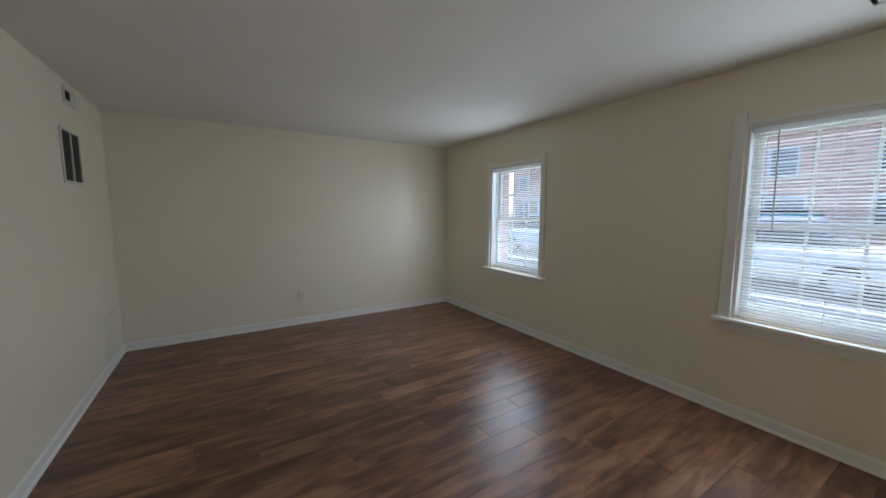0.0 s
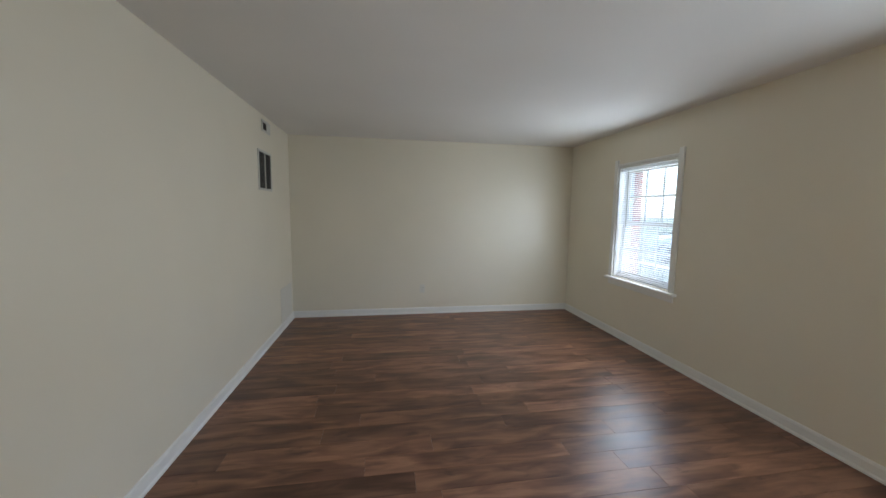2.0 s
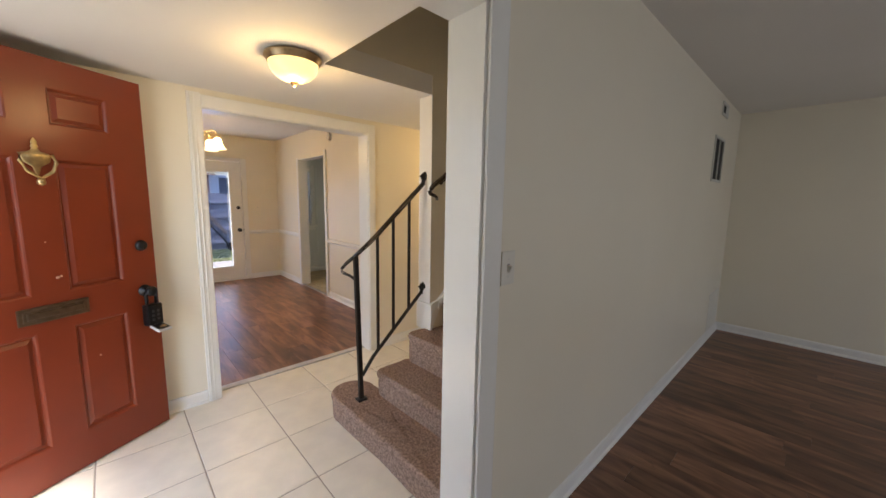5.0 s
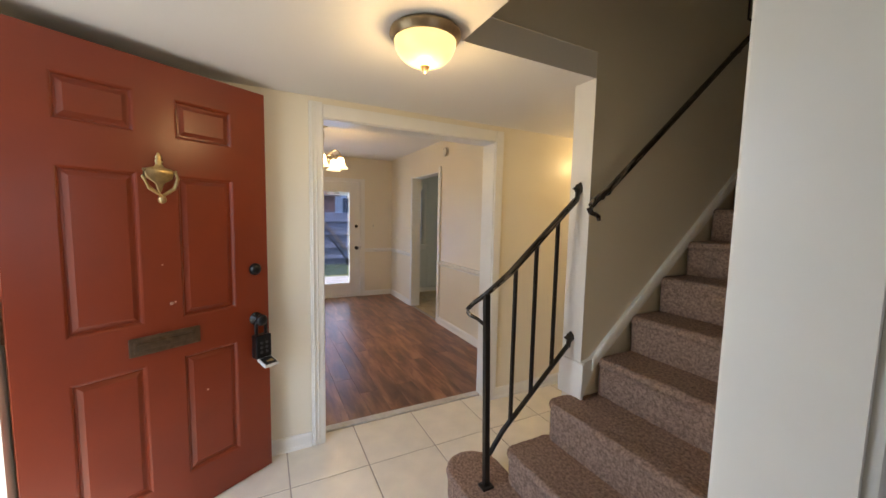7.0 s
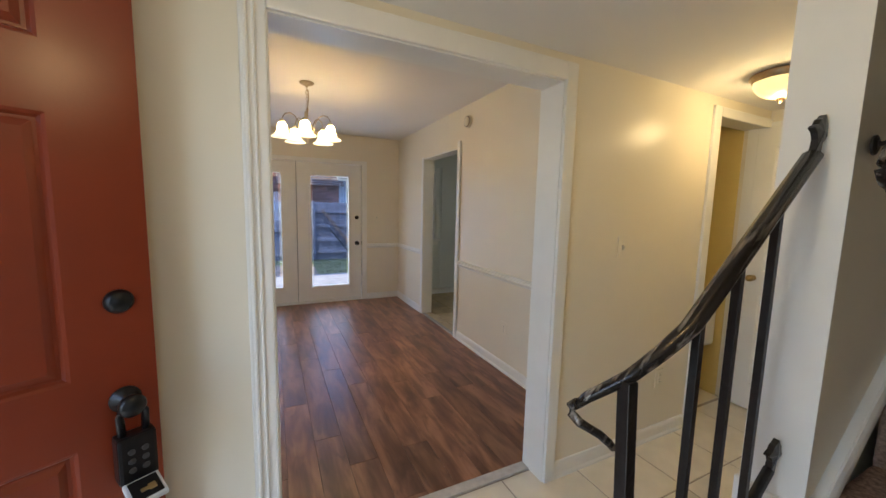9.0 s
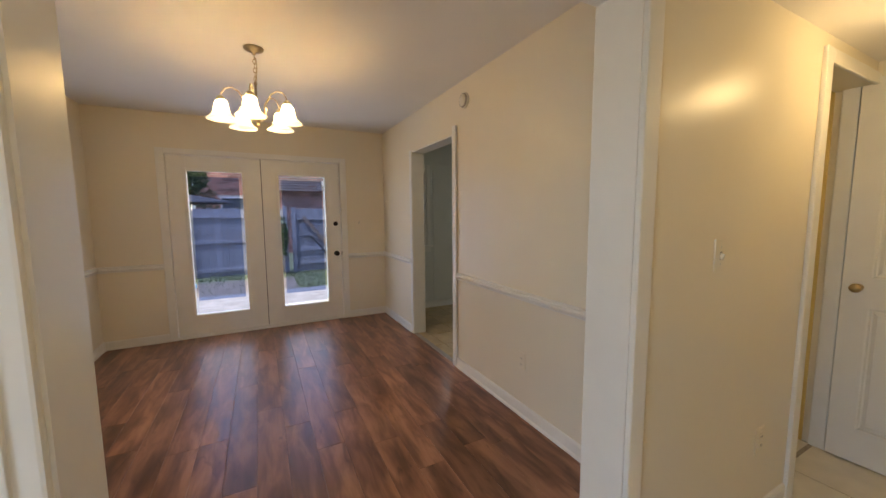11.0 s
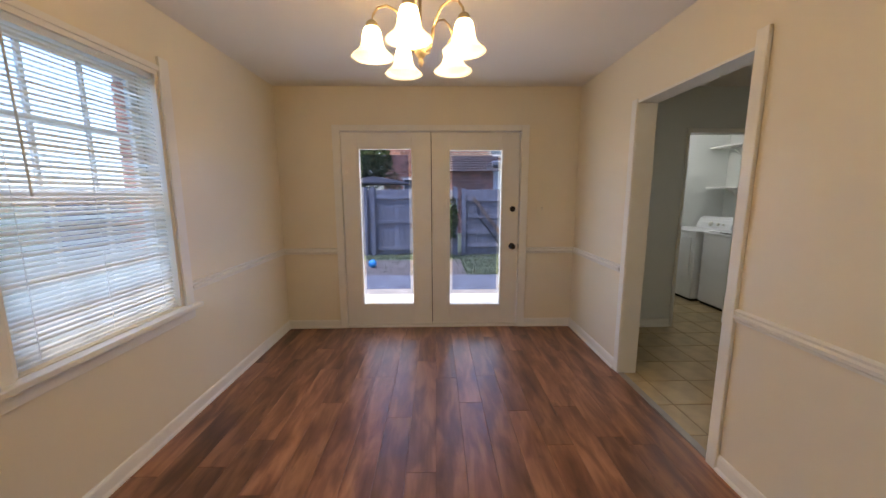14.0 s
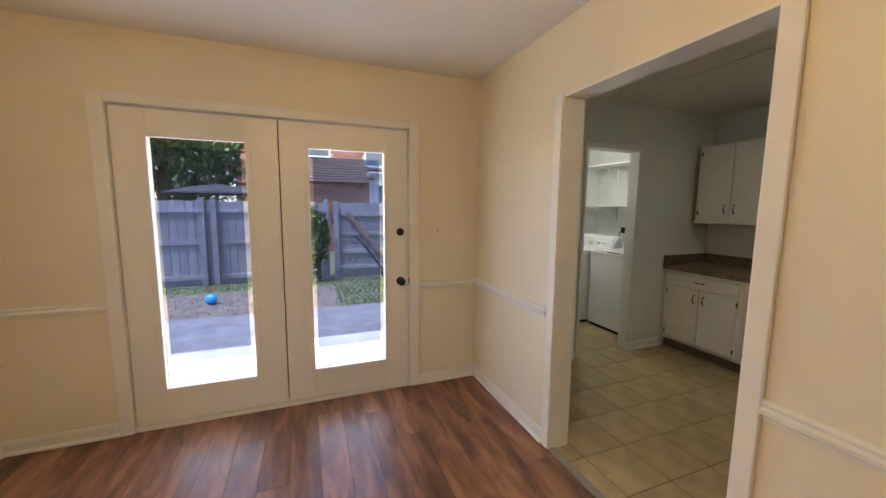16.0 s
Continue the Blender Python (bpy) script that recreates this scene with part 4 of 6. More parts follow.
def garden_leaf(name, y0, y1, g0, g1, zg0, zg1, label):
    d = thing(name, label, "door", kind="structure", at=(DX0 - 0.012, 0, 0))
    z0, z1, t = 0.032, 2.004, -0.045
    part("leaf", join(box(t, 0, y0, g0, z0, z1, 0.003), box(t, 0, g1, y1, z0, z1, 0.003), box(t, 0, g0, g1, z0, zg0, 0.003), box(t, 0, g0, g1, zg1, z1, 0.003)), M_TRIM, d)
    f = 0.03
    part("glazing_frame", join(box(-0.002, 0.010, g0 - f, g0 + 0.004, zg0 - f, zg1 + f, 0.004), box(-0.002, 0.010, g1 - 0.004, g1 + f, zg0 - f, zg1 + f, 0.004), box(-0.002, 0.0095, g0 + 0.004, g1 - 0.004, zg0 - f, zg0 + 0.004, 0.004), box(-0.002, 0.0095, g0 + 0.004, g1 - 0.004, zg1 - 0.004, zg1 + f, 0.004),
                               box(t - 0.010, t + 0.002, g0 - f, g0 + 0.004, zg0 - f, zg1 + f, 0.004), box(t - 0.010, t + 0.002, g1 - 0.004, g1 + f, zg0 - f, zg1 + f, 0.004), box(t - 0.0095, t + 0.002, g0, g1, zg0 - f, zg0 + 0.004, 0.004)), M_TRIM, d)
    g = part("pane", box(-0.028, -0.022, g0, g1, zg0, zg1), M_GLASS, d)
    g.visible_shadow = False
    fl = part("tint_film", box(-0.0212, -0.0205, g0 + 0.03, g1 - 0.035, zg0 + 0.155, zg1 - 0.055), M_FILM, d, "grey tint film stopping short of the pane edges")
    fl.visible_shadow = False
    return d


# dark strip behind the leaves, painted as the shade in their gap
tagged(part("trim", box(DX0 - 0.062, DX0 - 0.056, 0.755, 0.79, 0.03, 2.01), M_DARK), "dark strip painted as the shaded gap between the garden doors", "weather strip", kind="structure")
garden_leaf("door_2", -0.116, 0.7695, 0.055, 0.580, 0.255, 1.843, "white garden door with one tall tinted pane, closed")
d3 = garden_leaf("door_3", 0.7765, 1.661, 0.955, 1.483, 0.243, 1.832, "white garden door with tall tinted pane and black knobs")
for z, prof in ((1.247, [(0.029, 0), (0.029, 0.010), (0.022, 0.018), (0.0, 0.02)]), (0.865, [(0.032, 0), (0.032, 0.006), (0.013, 0.012), (0.012, 0.032), (0.026, 0.042), (0.029, 0.056), (0.022, 0.068), (0.0, 0.07)])):
    part("knob" if z < 1 else "deadbolt", moved(lathe(prof, 24, "x"), Matrix.Translation((0, 1.60, z))), M_BLACK, d3, "black round knob", smooth=True)
part("deadlatch", box(-0.002, 0.012, 1.664, 1.676, 0.84, 0.89, 0.002), M_BLACK, d3)
jamb("white sill and astragal of the garden doors", (DX0 - 0.10, DX0 + 0.004, -0.12, 1.668, 0.0, 0.026), (DX0 - 0.15, DX0, -0.135, -0.121, 0, 2.025), (DX0 - 0.15, DX0, 1.667, 1.68, 0, 2.025), (DX0 - 0.15, DX0, -0.121, 1.667, 2.011, 2.025))


# ---- lamps ----
def flush_lamp(name, label, x, y, zc, r, watts):
    d = thing(name, label, "ceiling light", at=(x, y, zc))
    part("rim", lathe([(r * 0.9, 0), (r, -0.006), (r * 1.02, -0.018), (r * 0.93, -0.030), (r * 0.925, -0.038), (r * 0.90, -0.041), (r * 0.88, -0.037), (r * 0.88, -0.012), (r * 0.9, 0)], 40), M_RIM, d, "dark bronze rim", smooth=True)
    bowl = [(r * 0.88, -0.037)] + [(r * 0.88 * math.cos(radians(a)), -0.040 - 0.085 * math.sin(radians(a))) for a in range(8, 90, 9)] + [(0.004, -0.126)]
    part("shade", lathe(bowl, 40), M_BOWL, d, "amber glowing alabaster glass bowl", smooth=True)
    part("finial", lathe([(0.0, -0.150), (0.006, -0.146), (0.012, -0.138), (0.016, -0.130), (0.018, -0.124), (0.0, -0.122)], 16), M_BRONZE, d, smooth=True)
    point_light(name + "_bulb", (x, y, zc - 0.175), watts, (1.0, 0.72, 0.32), 0.04)
    return d


M_RIM = mat("brushed_bronze_rim", (0.34, 0.25, 0.15), 0.35, metal=0.8, var=0.15, scale=40)
M_NICKEL = mat("antique_nickel_brass", (0.46, 0.38, 0.26), 0.28, metal=0.95, var=0.15, scale=40)
M_BOWL = glow("lit_alabaster_glass", (1.0, 0.70, 0.26), 0.32)
M_BOWL.node_tree.nodes["Principled BSDF"].inputs["Base Color"].default_value = (0.55, 0.38, 0.14, 1)
M_SHADE = glow("lit_frosted_glass", (1.0, 0.82, 0.52), 1.3)
st = M_SHADE.node_tree
stl = st.nodes.new("ShaderNodeBsdfTranslucent")
stl.inputs["Color"].default_value = (0.97, 0.94, 0.87, 1)
smx = st.nodes.new("ShaderNodeMixShader")
smx.inputs["Fac"].default_value = 0.80
st.links.new(st.nodes["Principled BSDF"].outputs[0], smx.inputs[1])
st.links.new(stl.outputs[0], smx.inputs[2])
stp = st.nodes.new("ShaderNodeBsdfTransparent")
stp.inputs["Color"].default_value = (1.0, 0.95, 0.86, 1)
sty = st.nodes.new("ShaderNodeMixShader")
sty.inputs["Fac"].default_value = 0.55
st.links.new(smx.outputs[0], sty.inputs[1])
st.links.new(stp.outputs[0], sty.inputs[2])
st.links.new(sty.outputs[0], st.nodes["Material Output"].inputs["Surface"])
flush_lamp("ceiling_lamp", "lit flush ceiling light with amber glass bowl and bronze rim", -1.93, 0.695, FCEIL, 0.130, 1.25)
flush_lamp("ceiling_lamp", "lit flush ceiling light in the back hall", -2.54, 2.78, FCEIL, 0.13, 1.4)

CX, CY = -4.92, 0.757
ch = thing("chandelier", "lit brass chandelier with five frosted bell shades hanging on a chain", "chandelier", at=(CX, CY, DCEIL))
part("canopy", lathe([(0.058, 0), (0.060, -0.004), (0.056, -0.012), (0.036, -0.022), (0.012, -0.030), (0.008, -0.042), (0.0, -0.043)], 28), M_NICKEL, ch, smooth=True)
links = bmesh.new()
for k in range(6):
    lk = tube([(0.0085 * math.cos(a), 0, 0.017 * math.sin(a)) for a in [2 * math.pi * q / 12 for q in range(13)]], 0.0022, 6)
    links = join(links, moved(lk, Matrix.Translation((0, 0, -0.055 - 0.027 * k)) @ pose(0, 0, 0, 0, 0, 90 * (k % 2))))
for s, dx in ((1, 0.03), (-1, 0.026)):
    links = join(links, tube([(0, 0.0, -0.05), (s * dx * 0.6, 0.01, -0.07), (s * dx, 0.012, -0.12), (s * dx, 0.008, -0.17), (s * dx * 0.5, 0, -0.205), (0, 0, -0.21)], 0.003, 6))
part("chain", links, M_NICKEL, ch, "brass chain with slack loops")
part("stem", lathe([(0.0, -0.205), (0.007, -0.207), (0.012, -0.22), (0.007, -0.232), (0.0065, -0.30), (0.0075, -0.40), (0.012, -0.41), (0.024, -0.425), (0.026, -0.445), (0.016, -0.46), (0.009, -0.468), (0.014, -0.478), (0.010, -0.49), (0.004, -0.50), (0.0, -0.502)], 18), M_NICKEL, ch, smooth=True)
for k in range(5):
    a = radians(-10 + 72 * k)
    ca, sa = math.cos(a), math.sin(a)
    arm = [(0.015, -0.445), (0.05, -0.43), (0.062, -0.38), (0.07, -0.33), (0.10, -0.285), (0.14, -0.268), (0.175, -0.28), (0.195, -0.31), (0.20, -0.335)]
    part("arm", tube([(r * ca, r * sa, z) for r, z in arm], 0.0052, 8), M_NICKEL, ch, smooth=True)
    part("holder", moved(lathe([(0.0, 0.010), (0.012, 0.010), (0.020, 0.002), (0.026, -0.006), (0.022, -0.012), (0.027, -0.018), (0.0, -0.019)], 18), Matrix.Translation((0.2 * ca, 0.2 * sa, -0.338))), M_NICKEL, ch, smooth=True)
    prof = [(0.018, -0.016), (0.030, -0.024), (0.036, -0.045), (0.040, -0.070), (0.048, -0.092), (0.063, -0.108), (0.080, -0.122), (0.078, -0.124), (0.059, -0.109), (0.044, -0.092), (0.036, -0.068), (0.032, -0.045), (0.026, -0.028), (0.016, -0.020)]
    part("shade", moved(lathe(prof, 24), Matrix.Translation((0.2 * ca, 0.2 * sa, -0.336)) @ Matrix.Diagonal((1.1, 1.1, 1.1, 1))), M_SHADE, ch, "glowing frosted glass bell shade", smooth=True)
    point_light("chandelier_bulb", (CX + 0.2 * ca, CY + 0.2 * sa, DCEIL - 0.38), 2.1, WARM, 0.018)


# ---- wall fittings ----
def plate(name, label, m, w, h, kind, face=None):
    face = face or M_PLATE
    """A cover plate with screws and its switch or sockets: local x right, z up, -y out of the wall."""
    d = thing(name, label, "switch" if kind == "switch" else "outlet", at=m)
    part("cover", box(-w / 2, w / 2, -0.006, 0, -h / 2, h / 2, 0.0025), face, d)
    if kind == "switch":
        part("toggle", moved(box(-0.005, 0.005, -0.014, 0, -0.010, 0.010, 0.0015), pose(0, -0.004, 0, 20, 0, 0)), M_PLATE, d)
        # darker sheet on the cover, painted as the shadow round the toggle
        part("slot", box(-0.007, 0.007, -0.0068, -0.0055, -0.014, 0.014), mat("slot_shadow_gap", (0.35, 0.33, 0.28), 0.6), d)
    else:
        for z in (-0.02, 0.02):
            s = part("socket", box(-0.016, 0.016, -0.009, -0.005, z - 0.014, z + 0.014, 0.003), face, d)
            part("slit", join(box(-0.007, -0.005, -0.0096, -0.0088, z - 0.004, z + 0.006), box(0.005, 0.007, -0.0096, -0.0088, z - 0.004, z + 0.006)), M_DARK, s)
    for z in ((-0.03, 0.03) if kind == "switch" else (0.0,)):
        part("screw", moved(lathe([(0.003, 0), (0.003, 0.001), (0, 0.0012)], 8, "y"), Matrix.Translation((0, -0.006, z)) @ pose(0, 0, 0, 0, 0, 180)), M_VENT, d)
    return d


plate("light_switch", "ivory toggle light switch beside the foyer opening", pose(LX0, 0.958, 1.20, 0, 0, 90), 0.072, 0.116, "switch")
plate("wall_outlet", "ivory double outlet low on the living room end wall", pose(0.935, LY1, 0.36), 0.072, 0.116, "outlet")
plate("light_switch", "ivory light switch on the yellow lit hall wall", pose(AX1, 2.16, 1.21, 0, 0, 90), 0.072, 0.116, "switch", M_WALL)
plate("wall_outlet", "ivory outlet low on the hall wall", pose(AX1, 2.585, 0.39, 0, 0, 90), 0.072, 0.116, "outlet", M_WALL)
plate("light_switch", "ivory double light switch beside the garden doors", pose(DX0, 1.90, 1.25, 0, 0, 90), 0.115, 0.116, "switch", M_WALL)
plate("wall_outlet", "cream painted outlet low on the dining room wall", pose(-4.03, DY1, 0.38), 0.072, 0.116, "outlet", M_WALL)


# slats of the pale grilles coloured near black for the shade between them
M_SLAT = mat("shaded_grille_slat", (0.10, 0.095, 0.085), 0.5, var=0.1)


def grille(name, label, m, w, h, bars, split):
    d = thing(name, label, "air vent", at=m)
    f = 0.022
    part("frame", join(box(-w / 2, w / 2, -0.012, 0, h / 2 - f, h / 2, 0.003), box(-w / 2, w / 2, -0.012, 0, -h / 2, -h / 2 + f, 0.003), box(-w / 2, -w / 2 + f, -0.0115, 0, -h / 2 + f, h / 2 - f, 0.003), box(w / 2 - f, w / 2, -0.0115, 0, -h / 2 + f, h / 2 - f, 0.003)), M_VENT, d)
    # flat dark sheet painted as the shade of the duct behind
    part("backing", box(-w / 2 + f, w / 2 - f, -0.002, -0.0005, -h / 2 + f, h / 2 - f), M_DARK, d)
    if split:
        part("mullion", box(-0.008, 0.008, -0.0118, -0.002, -h / 2 + f, h / 2 - f), M_VENT, d)
    me = mesh_of(moved(box(-w / 2 + f, w / 2 - f, -0.004, 0.004, -0.0006, 0.0006), pose(0, 0, 0, 50, 0, 0)), M_SLAT)
    for k in range(bars):
        piece("slat", me, d, (0, -0.0065, -h / 2 + f + (h - 2 * f) * (k + 0.5) / bars))
    return d


grille("air_vent", "dark return air grille with white steel frame high on the wall", pose(LX0, 4.095, 1.838, 0, 0, 90), 0.40, 0.40, 20, True)
cv = grille("air_vent", "small white supply vent half open near the ceiling", pose(LX0, 4.17, 2.29, 0, 0, 90), 0.25, 0.115, 5, False)
part("damper", box(0.01, 0.103, -0.010, -0.006, -0.035, 0.035), M_VENT, cv)
tagged(part("access_panel", join(box(-0.0045 + LX0, LX0 + 0.004, 4.50, 4.97, 0.09, 0.50, 0.002), box(LX0, LX0 + 0.006, 4.50, 4.97, 0.488, 0.50)), M_PLATE), "cream painted patch panel low in the wall corner", "wall panel")
cvent = grille("ceiling_vent", "grey ceiling air vent above the near window", pose(2.70, 0.62, LCEIL, -90, 0, 90), 0.30, 0.15, 8, False)


def detector(label, m, r):
    d = thing("smoke_detector", label, "smoke detector", at=m)
    part("base", lathe([(r, 0), (r, 0.008), (r * 0.97, 0.014), (r * 0.9, 0.016)], 30), M_PLATE, d, smooth=True)
    part("cover", lathe([(r * 0.88, 0.014), (r * 0.86, 0.024), (r * 0.6, 0.034), (r * 0.2, 0.036), (0, 0.036)], 30), M_PLATE, d, smooth=True)
    part("vent_ring", lathe([(r * 0.86, 0.012), (r * 0.92, 0.0185), (r * 0.84, 0.0275)], 30), mat("grey_slots", (0.30, 0.28, 0.25), 0.6), d)
    return d


detector("ivory round smoke detector high on the dining room wall", pose(-4.765, DY1, 2.262, 90, 0, 0), 0.06)
detector("grey round detector above the living room opening", pose(LX0, 1.06, 2.235, 0, 90, 0), 0.055)

# ---- back hall ----
cd = thing("door_4", "white panelled closet door at the end of the hall", "door", kind="structure", at=(-2.93, 3.548, 0.012))
part("leaf", moved(panelled(0.71, 1.98, 0.035, [(0.18, 0.85), (1.0, 1.85)], (0.10, 0.31, 0.40, 0.61)), pose(0, -0.036, 0)), M_TRIM, cd)
part("knob", moved(lathe([(0.02, 0), (0.01, 0.01), (0.01, 0.03), (0.024, 0.04), (0.022, 0.055), (0, 0.06)], 16, "y"), Matrix.Translation((0.06, -0.036, 0.95)) @ pose(0, 0, 0, 0, 0, 180)), M_BRASS, cd, smooth=True)
M_CHINA = mat("white_glazed_china", (0.82, 0.80, 0.74), 0.12, var=0.01, scale=4)
wc = thing("toilet", "white china toilet against the ochre powder room wall", "toilet", at=(-3.27, 3.535, 0))
part("tank", box(-0.20, 0.20, -0.19, -0.01, 0.40, 0.74, 0.03, 4), M_CHINA, wc)
part("tank_lid", box(-0.21, 0.21, -0.20, -0.005, 0.741, 0.775, 0.012, 3), M_CHINA, wc)
part("flush_lever", join(box(-0.17, -0.10, -0.215, -0.203, 0.665, 0.68, 0.004), box(-0.175, -0.155, -0.205, -0.19, 0.66, 0.685, 0.003)), M_VENT, wc)
part("bowl", moved(lathe([(0.0, 0.0), (0.115, 0.0), (0.12, 0.02), (0.095, 0.10), (0.10, 0.18), (0.15, 0.28), (0.178, 0.36), (0.182, 0.395), (0.15, 0.40), (0.12, 0.34), (0.0, 0.30)], 28), Matrix.Translation((0, -0.40, 0)) @ Matrix.Diagonal((1, 1.25, 1, 1))), M_CHINA, wc, smooth=True)
part("seat", moved(lathe([(0.12, 0.402), (0.185, 0.402), (0.19, 0.412), (0.18, 0.424), (0.0, 0.428)], 28), Matrix.Translation((0, -0.40, 0)) @ Matrix.Diagonal((1, 1.25, 1, 1))), M_CHINA, wc, smooth=True)


# ---- kitchen ----
M_CAB = mat("white_cabinet_paint", (0.74, 0.73, 0.68), 0.4, var=0.04, scale=8, bump=0.04, bscale=60)
M_COUNTER = mat("brown_stone_laminate", (0.17, 0.125, 0.085), 0.3, var=0.5, scale=30, bump=0.05, bscale=80)
M_PULL = mat("dark_pewter_pull", (0.09, 0.08, 0.07), 0.35, metal=0.7, var=0.2, scale=30)
M_ENAMEL = mat("white_enamel", (0.80, 0.81, 0.82), 0.22, var=0.01, scale=4)


def pull(x, y, z, h=0.085):
    return tube([(x, y, z - h / 2), (x, y - 0.018, z - h / 2 + 0.012), (x, y - 0.024, z), (x, y - 0.018, z + h / 2 - 0.012), (x, y, z + h / 2)], [0.006, 0.005, 0.0065, 0.005, 0.006], 8)


def cab_door(parent, x0, x1, y, z0, z1, handle_x, handle_z, hinge_x):
    d = part("door", join(box(x0, x1, y - 0.018, y, z0, z1, 0.004)), M_CAB, parent)
    part("handle", pull(handle_x, y - 0.018, handle_z), M_PULL, d, "dark pewter pull", smooth=True)
    for z in (z0 + 0.06, z1 - 0.06):
        part("hinge", box(hinge_x - 0.006, hinge_x + 0.006, y - 0.023, y - 0.016, z - 0.022, z + 0.022, 0.002), M_PULL, d)
    return d


def base_unit(x0, x1, drawer=True):
    c = thing("base_cabinet", "white painted base cabinet with two doors and a drawer", "cabinet", "kitchen base cabinets", at=(x0, 4.42, 0))
    w = x1 - x0
    part("body", join(box(0, w, 0, 0.58, 0.10, 0.825, 0.002), box(0, w, 0.06, 0.58, 0, 0.10)), M_CAB, c)
    part("toe_trim", box(0, w, 0.046, 0.06, 0, 0.075, 0.004), mat("dark_toe_board", (0.12, 0.09, 0.06), 0.5, var=0.3, scale=12), c)
    dr = part("drawer_front", box(0.04, w - 0.03, -0.018, 0, 0.69, 0.79, 0.004), M_CAB, c)
    part("handle", moved(pull(0, 0, 0), pose(w / 2, -0.018, 0.74, 0, 90, 0)), M_PULL, dr, smooth=True)
    m = w / 2 + 0.005
    cab_door(c, 0.04, m - 0.004, 0, 0.125, 0.67, m - 0.045, 0.575, 0.045)
    cab_door(c, m + 0.004, w - 0.03, 0, 0.125, 0.67, m + 0.045, 0.575, w - 0.035)
    return c


base_unit(-6.862, -6.14)
base_unit(-6.138, -5.42)
base_unit(-5.418, -4.70)
ct = thing("countertop", "brown speckled laminate countertop with backsplash lip", "countertop", at=(0, 0, 0))
part("slab", box(-6.866, -4.70, 4.375, 5.016, 0.827, 0.87, 0.008, 3), M_COUNTER, ct)
part("backsplash", join(box(-6.866, -6.846, 4.38, 5.016, 0.87, 0.965, 0.004), box(-6.846, -4.70, 4.996, 5.016, 0.87, 0.965, 0.004)), M_COUNTER, ct)
for k, x0 in enumerate((-6.80, -6.145, -5.49)):
    c = thing("wall_cabinet", "white painted wall cabinet with two plain doors", "cabinet", "kitchen wall cabinets", at=(x0, 4.70, 0))
    part("body", join(box(0, 0.652, 0, 0.318, 1.32, 2.07, 0.002), box(-0.01, 0.654, -0.015, 0.318, 1.30, 1.322, 0.003)), M_CAB, c)
    cab_door(c, 0.03, 0.322, 0, 1.345, 2.05, 0.285, 1.44, 0.035)
    cab_door(c, 0.330, 0.63, 0, 1.345, 2.05, 0.367, 1.44, 0.625)
tagged(part("ceiling_seam", box(-6.6, -4.9, 3.62, 3.65, DCEIL - 0.016, DCEIL - 0.009, 0.002), M_CEIL), "thin white cover strip across the kitchen ceiling", "ceiling strip")
# glowing panel and area lamp added out of view to brighten the kitchen
kl = thing("kitchen_fill_panel", "unseen white glowing panel added to light the kitchen", "ceiling light", at=(-4.9, 3.7, DCEIL - 0.01))
part("glowing_box", box(-0.3, 0.3, -0.15, 0.15, -0.06, 0, 0.01), glow("fill_panel_glow", (0.86, 0.97, 1.0), 0.6), kl)
area_light("kitchen_fill_light", pose(-4.9, 3.7, DCEIL - 0.09), 0.55, 0.28, 0.6, (0.84, 0.98, 1.0))

# ---- laundry ----
def appliance(name, label, x0, front, knobs):
    a = thing(name, label, "washing machine" if knobs else "dryer", at=(x0, front, 0))
    w = 0.685
    part("body", box(0, w, 0, 0.66, 0.035, 0.90, 0.015, 3), M_ENAMEL, a)
    part("plinth", box(0.02, w - 0.02, 0.03, 0.64, 0, 0.04), M_DARK, a)
    part("top", box(-0.003, w + 0.003, -0.006, 0.50, 0.895, 0.925, 0.012, 3), M_ENAMEL, a)
    if knobs:
        part("lid", box(0.06, w - 0.06, 0.01, 0.44, 0.925, 0.945, 0.012, 3), M_ENAMEL, a)
        part("lid_grip", box(w / 2 - 0.09, w / 2 + 0.09, 0.004, 0.02, 0.928, 0.94, 0.004), M_PULL, a)
    bm = bmesh.new()
    prof = [(0.46, 0.90), (0.50, 1.02), (0.54, 1.075), (0.60, 1.085), (0.66, 1.07), (0.66, 0.90)]
    r0 = [bm.verts.new((0.02, y, z)) for y, z in prof]
    r1 = [bm.verts.new((w - 0.02, y, z)) for y, z in prof]
    bm.faces.new(r0)
    bm.faces.new(r1[::-1])
    for i in range(len(prof)):
        j = (i + 1) % len(prof)
        bm.faces.new((r0[i], r0[j], r1[j], r1[i]))
    bmesh.ops.recalc_face_normals(bm, faces=bm.faces)
    bmesh.ops.bevel(bm, geom=bm.edges[:], offset=0.02, segments=3, affect="EDGES")
    cons = part("console", bm, M_ENAMEL, a)
    for x, r in ((0.30, 0.034), (0.43, 0.024), (0.52, 0.012)):
        part("dial", moved(lathe([(r, 0), (r, 0.008), (r * 0.8, 0.02), (r * 0.3, 0.024), (0, 0.024)], 20), Matrix.Translation((x, 0.485, 0.985)) @ pose(0, 0, 0, 71, 0, 0)), M_VENT, cons, smooth=True)
    if not knobs:
        part("door_panel", box(0.10, w - 0.06, -0.012, 0.002, 0.30, 0.84, 0.008), M_ENAMEL, a)
    return a


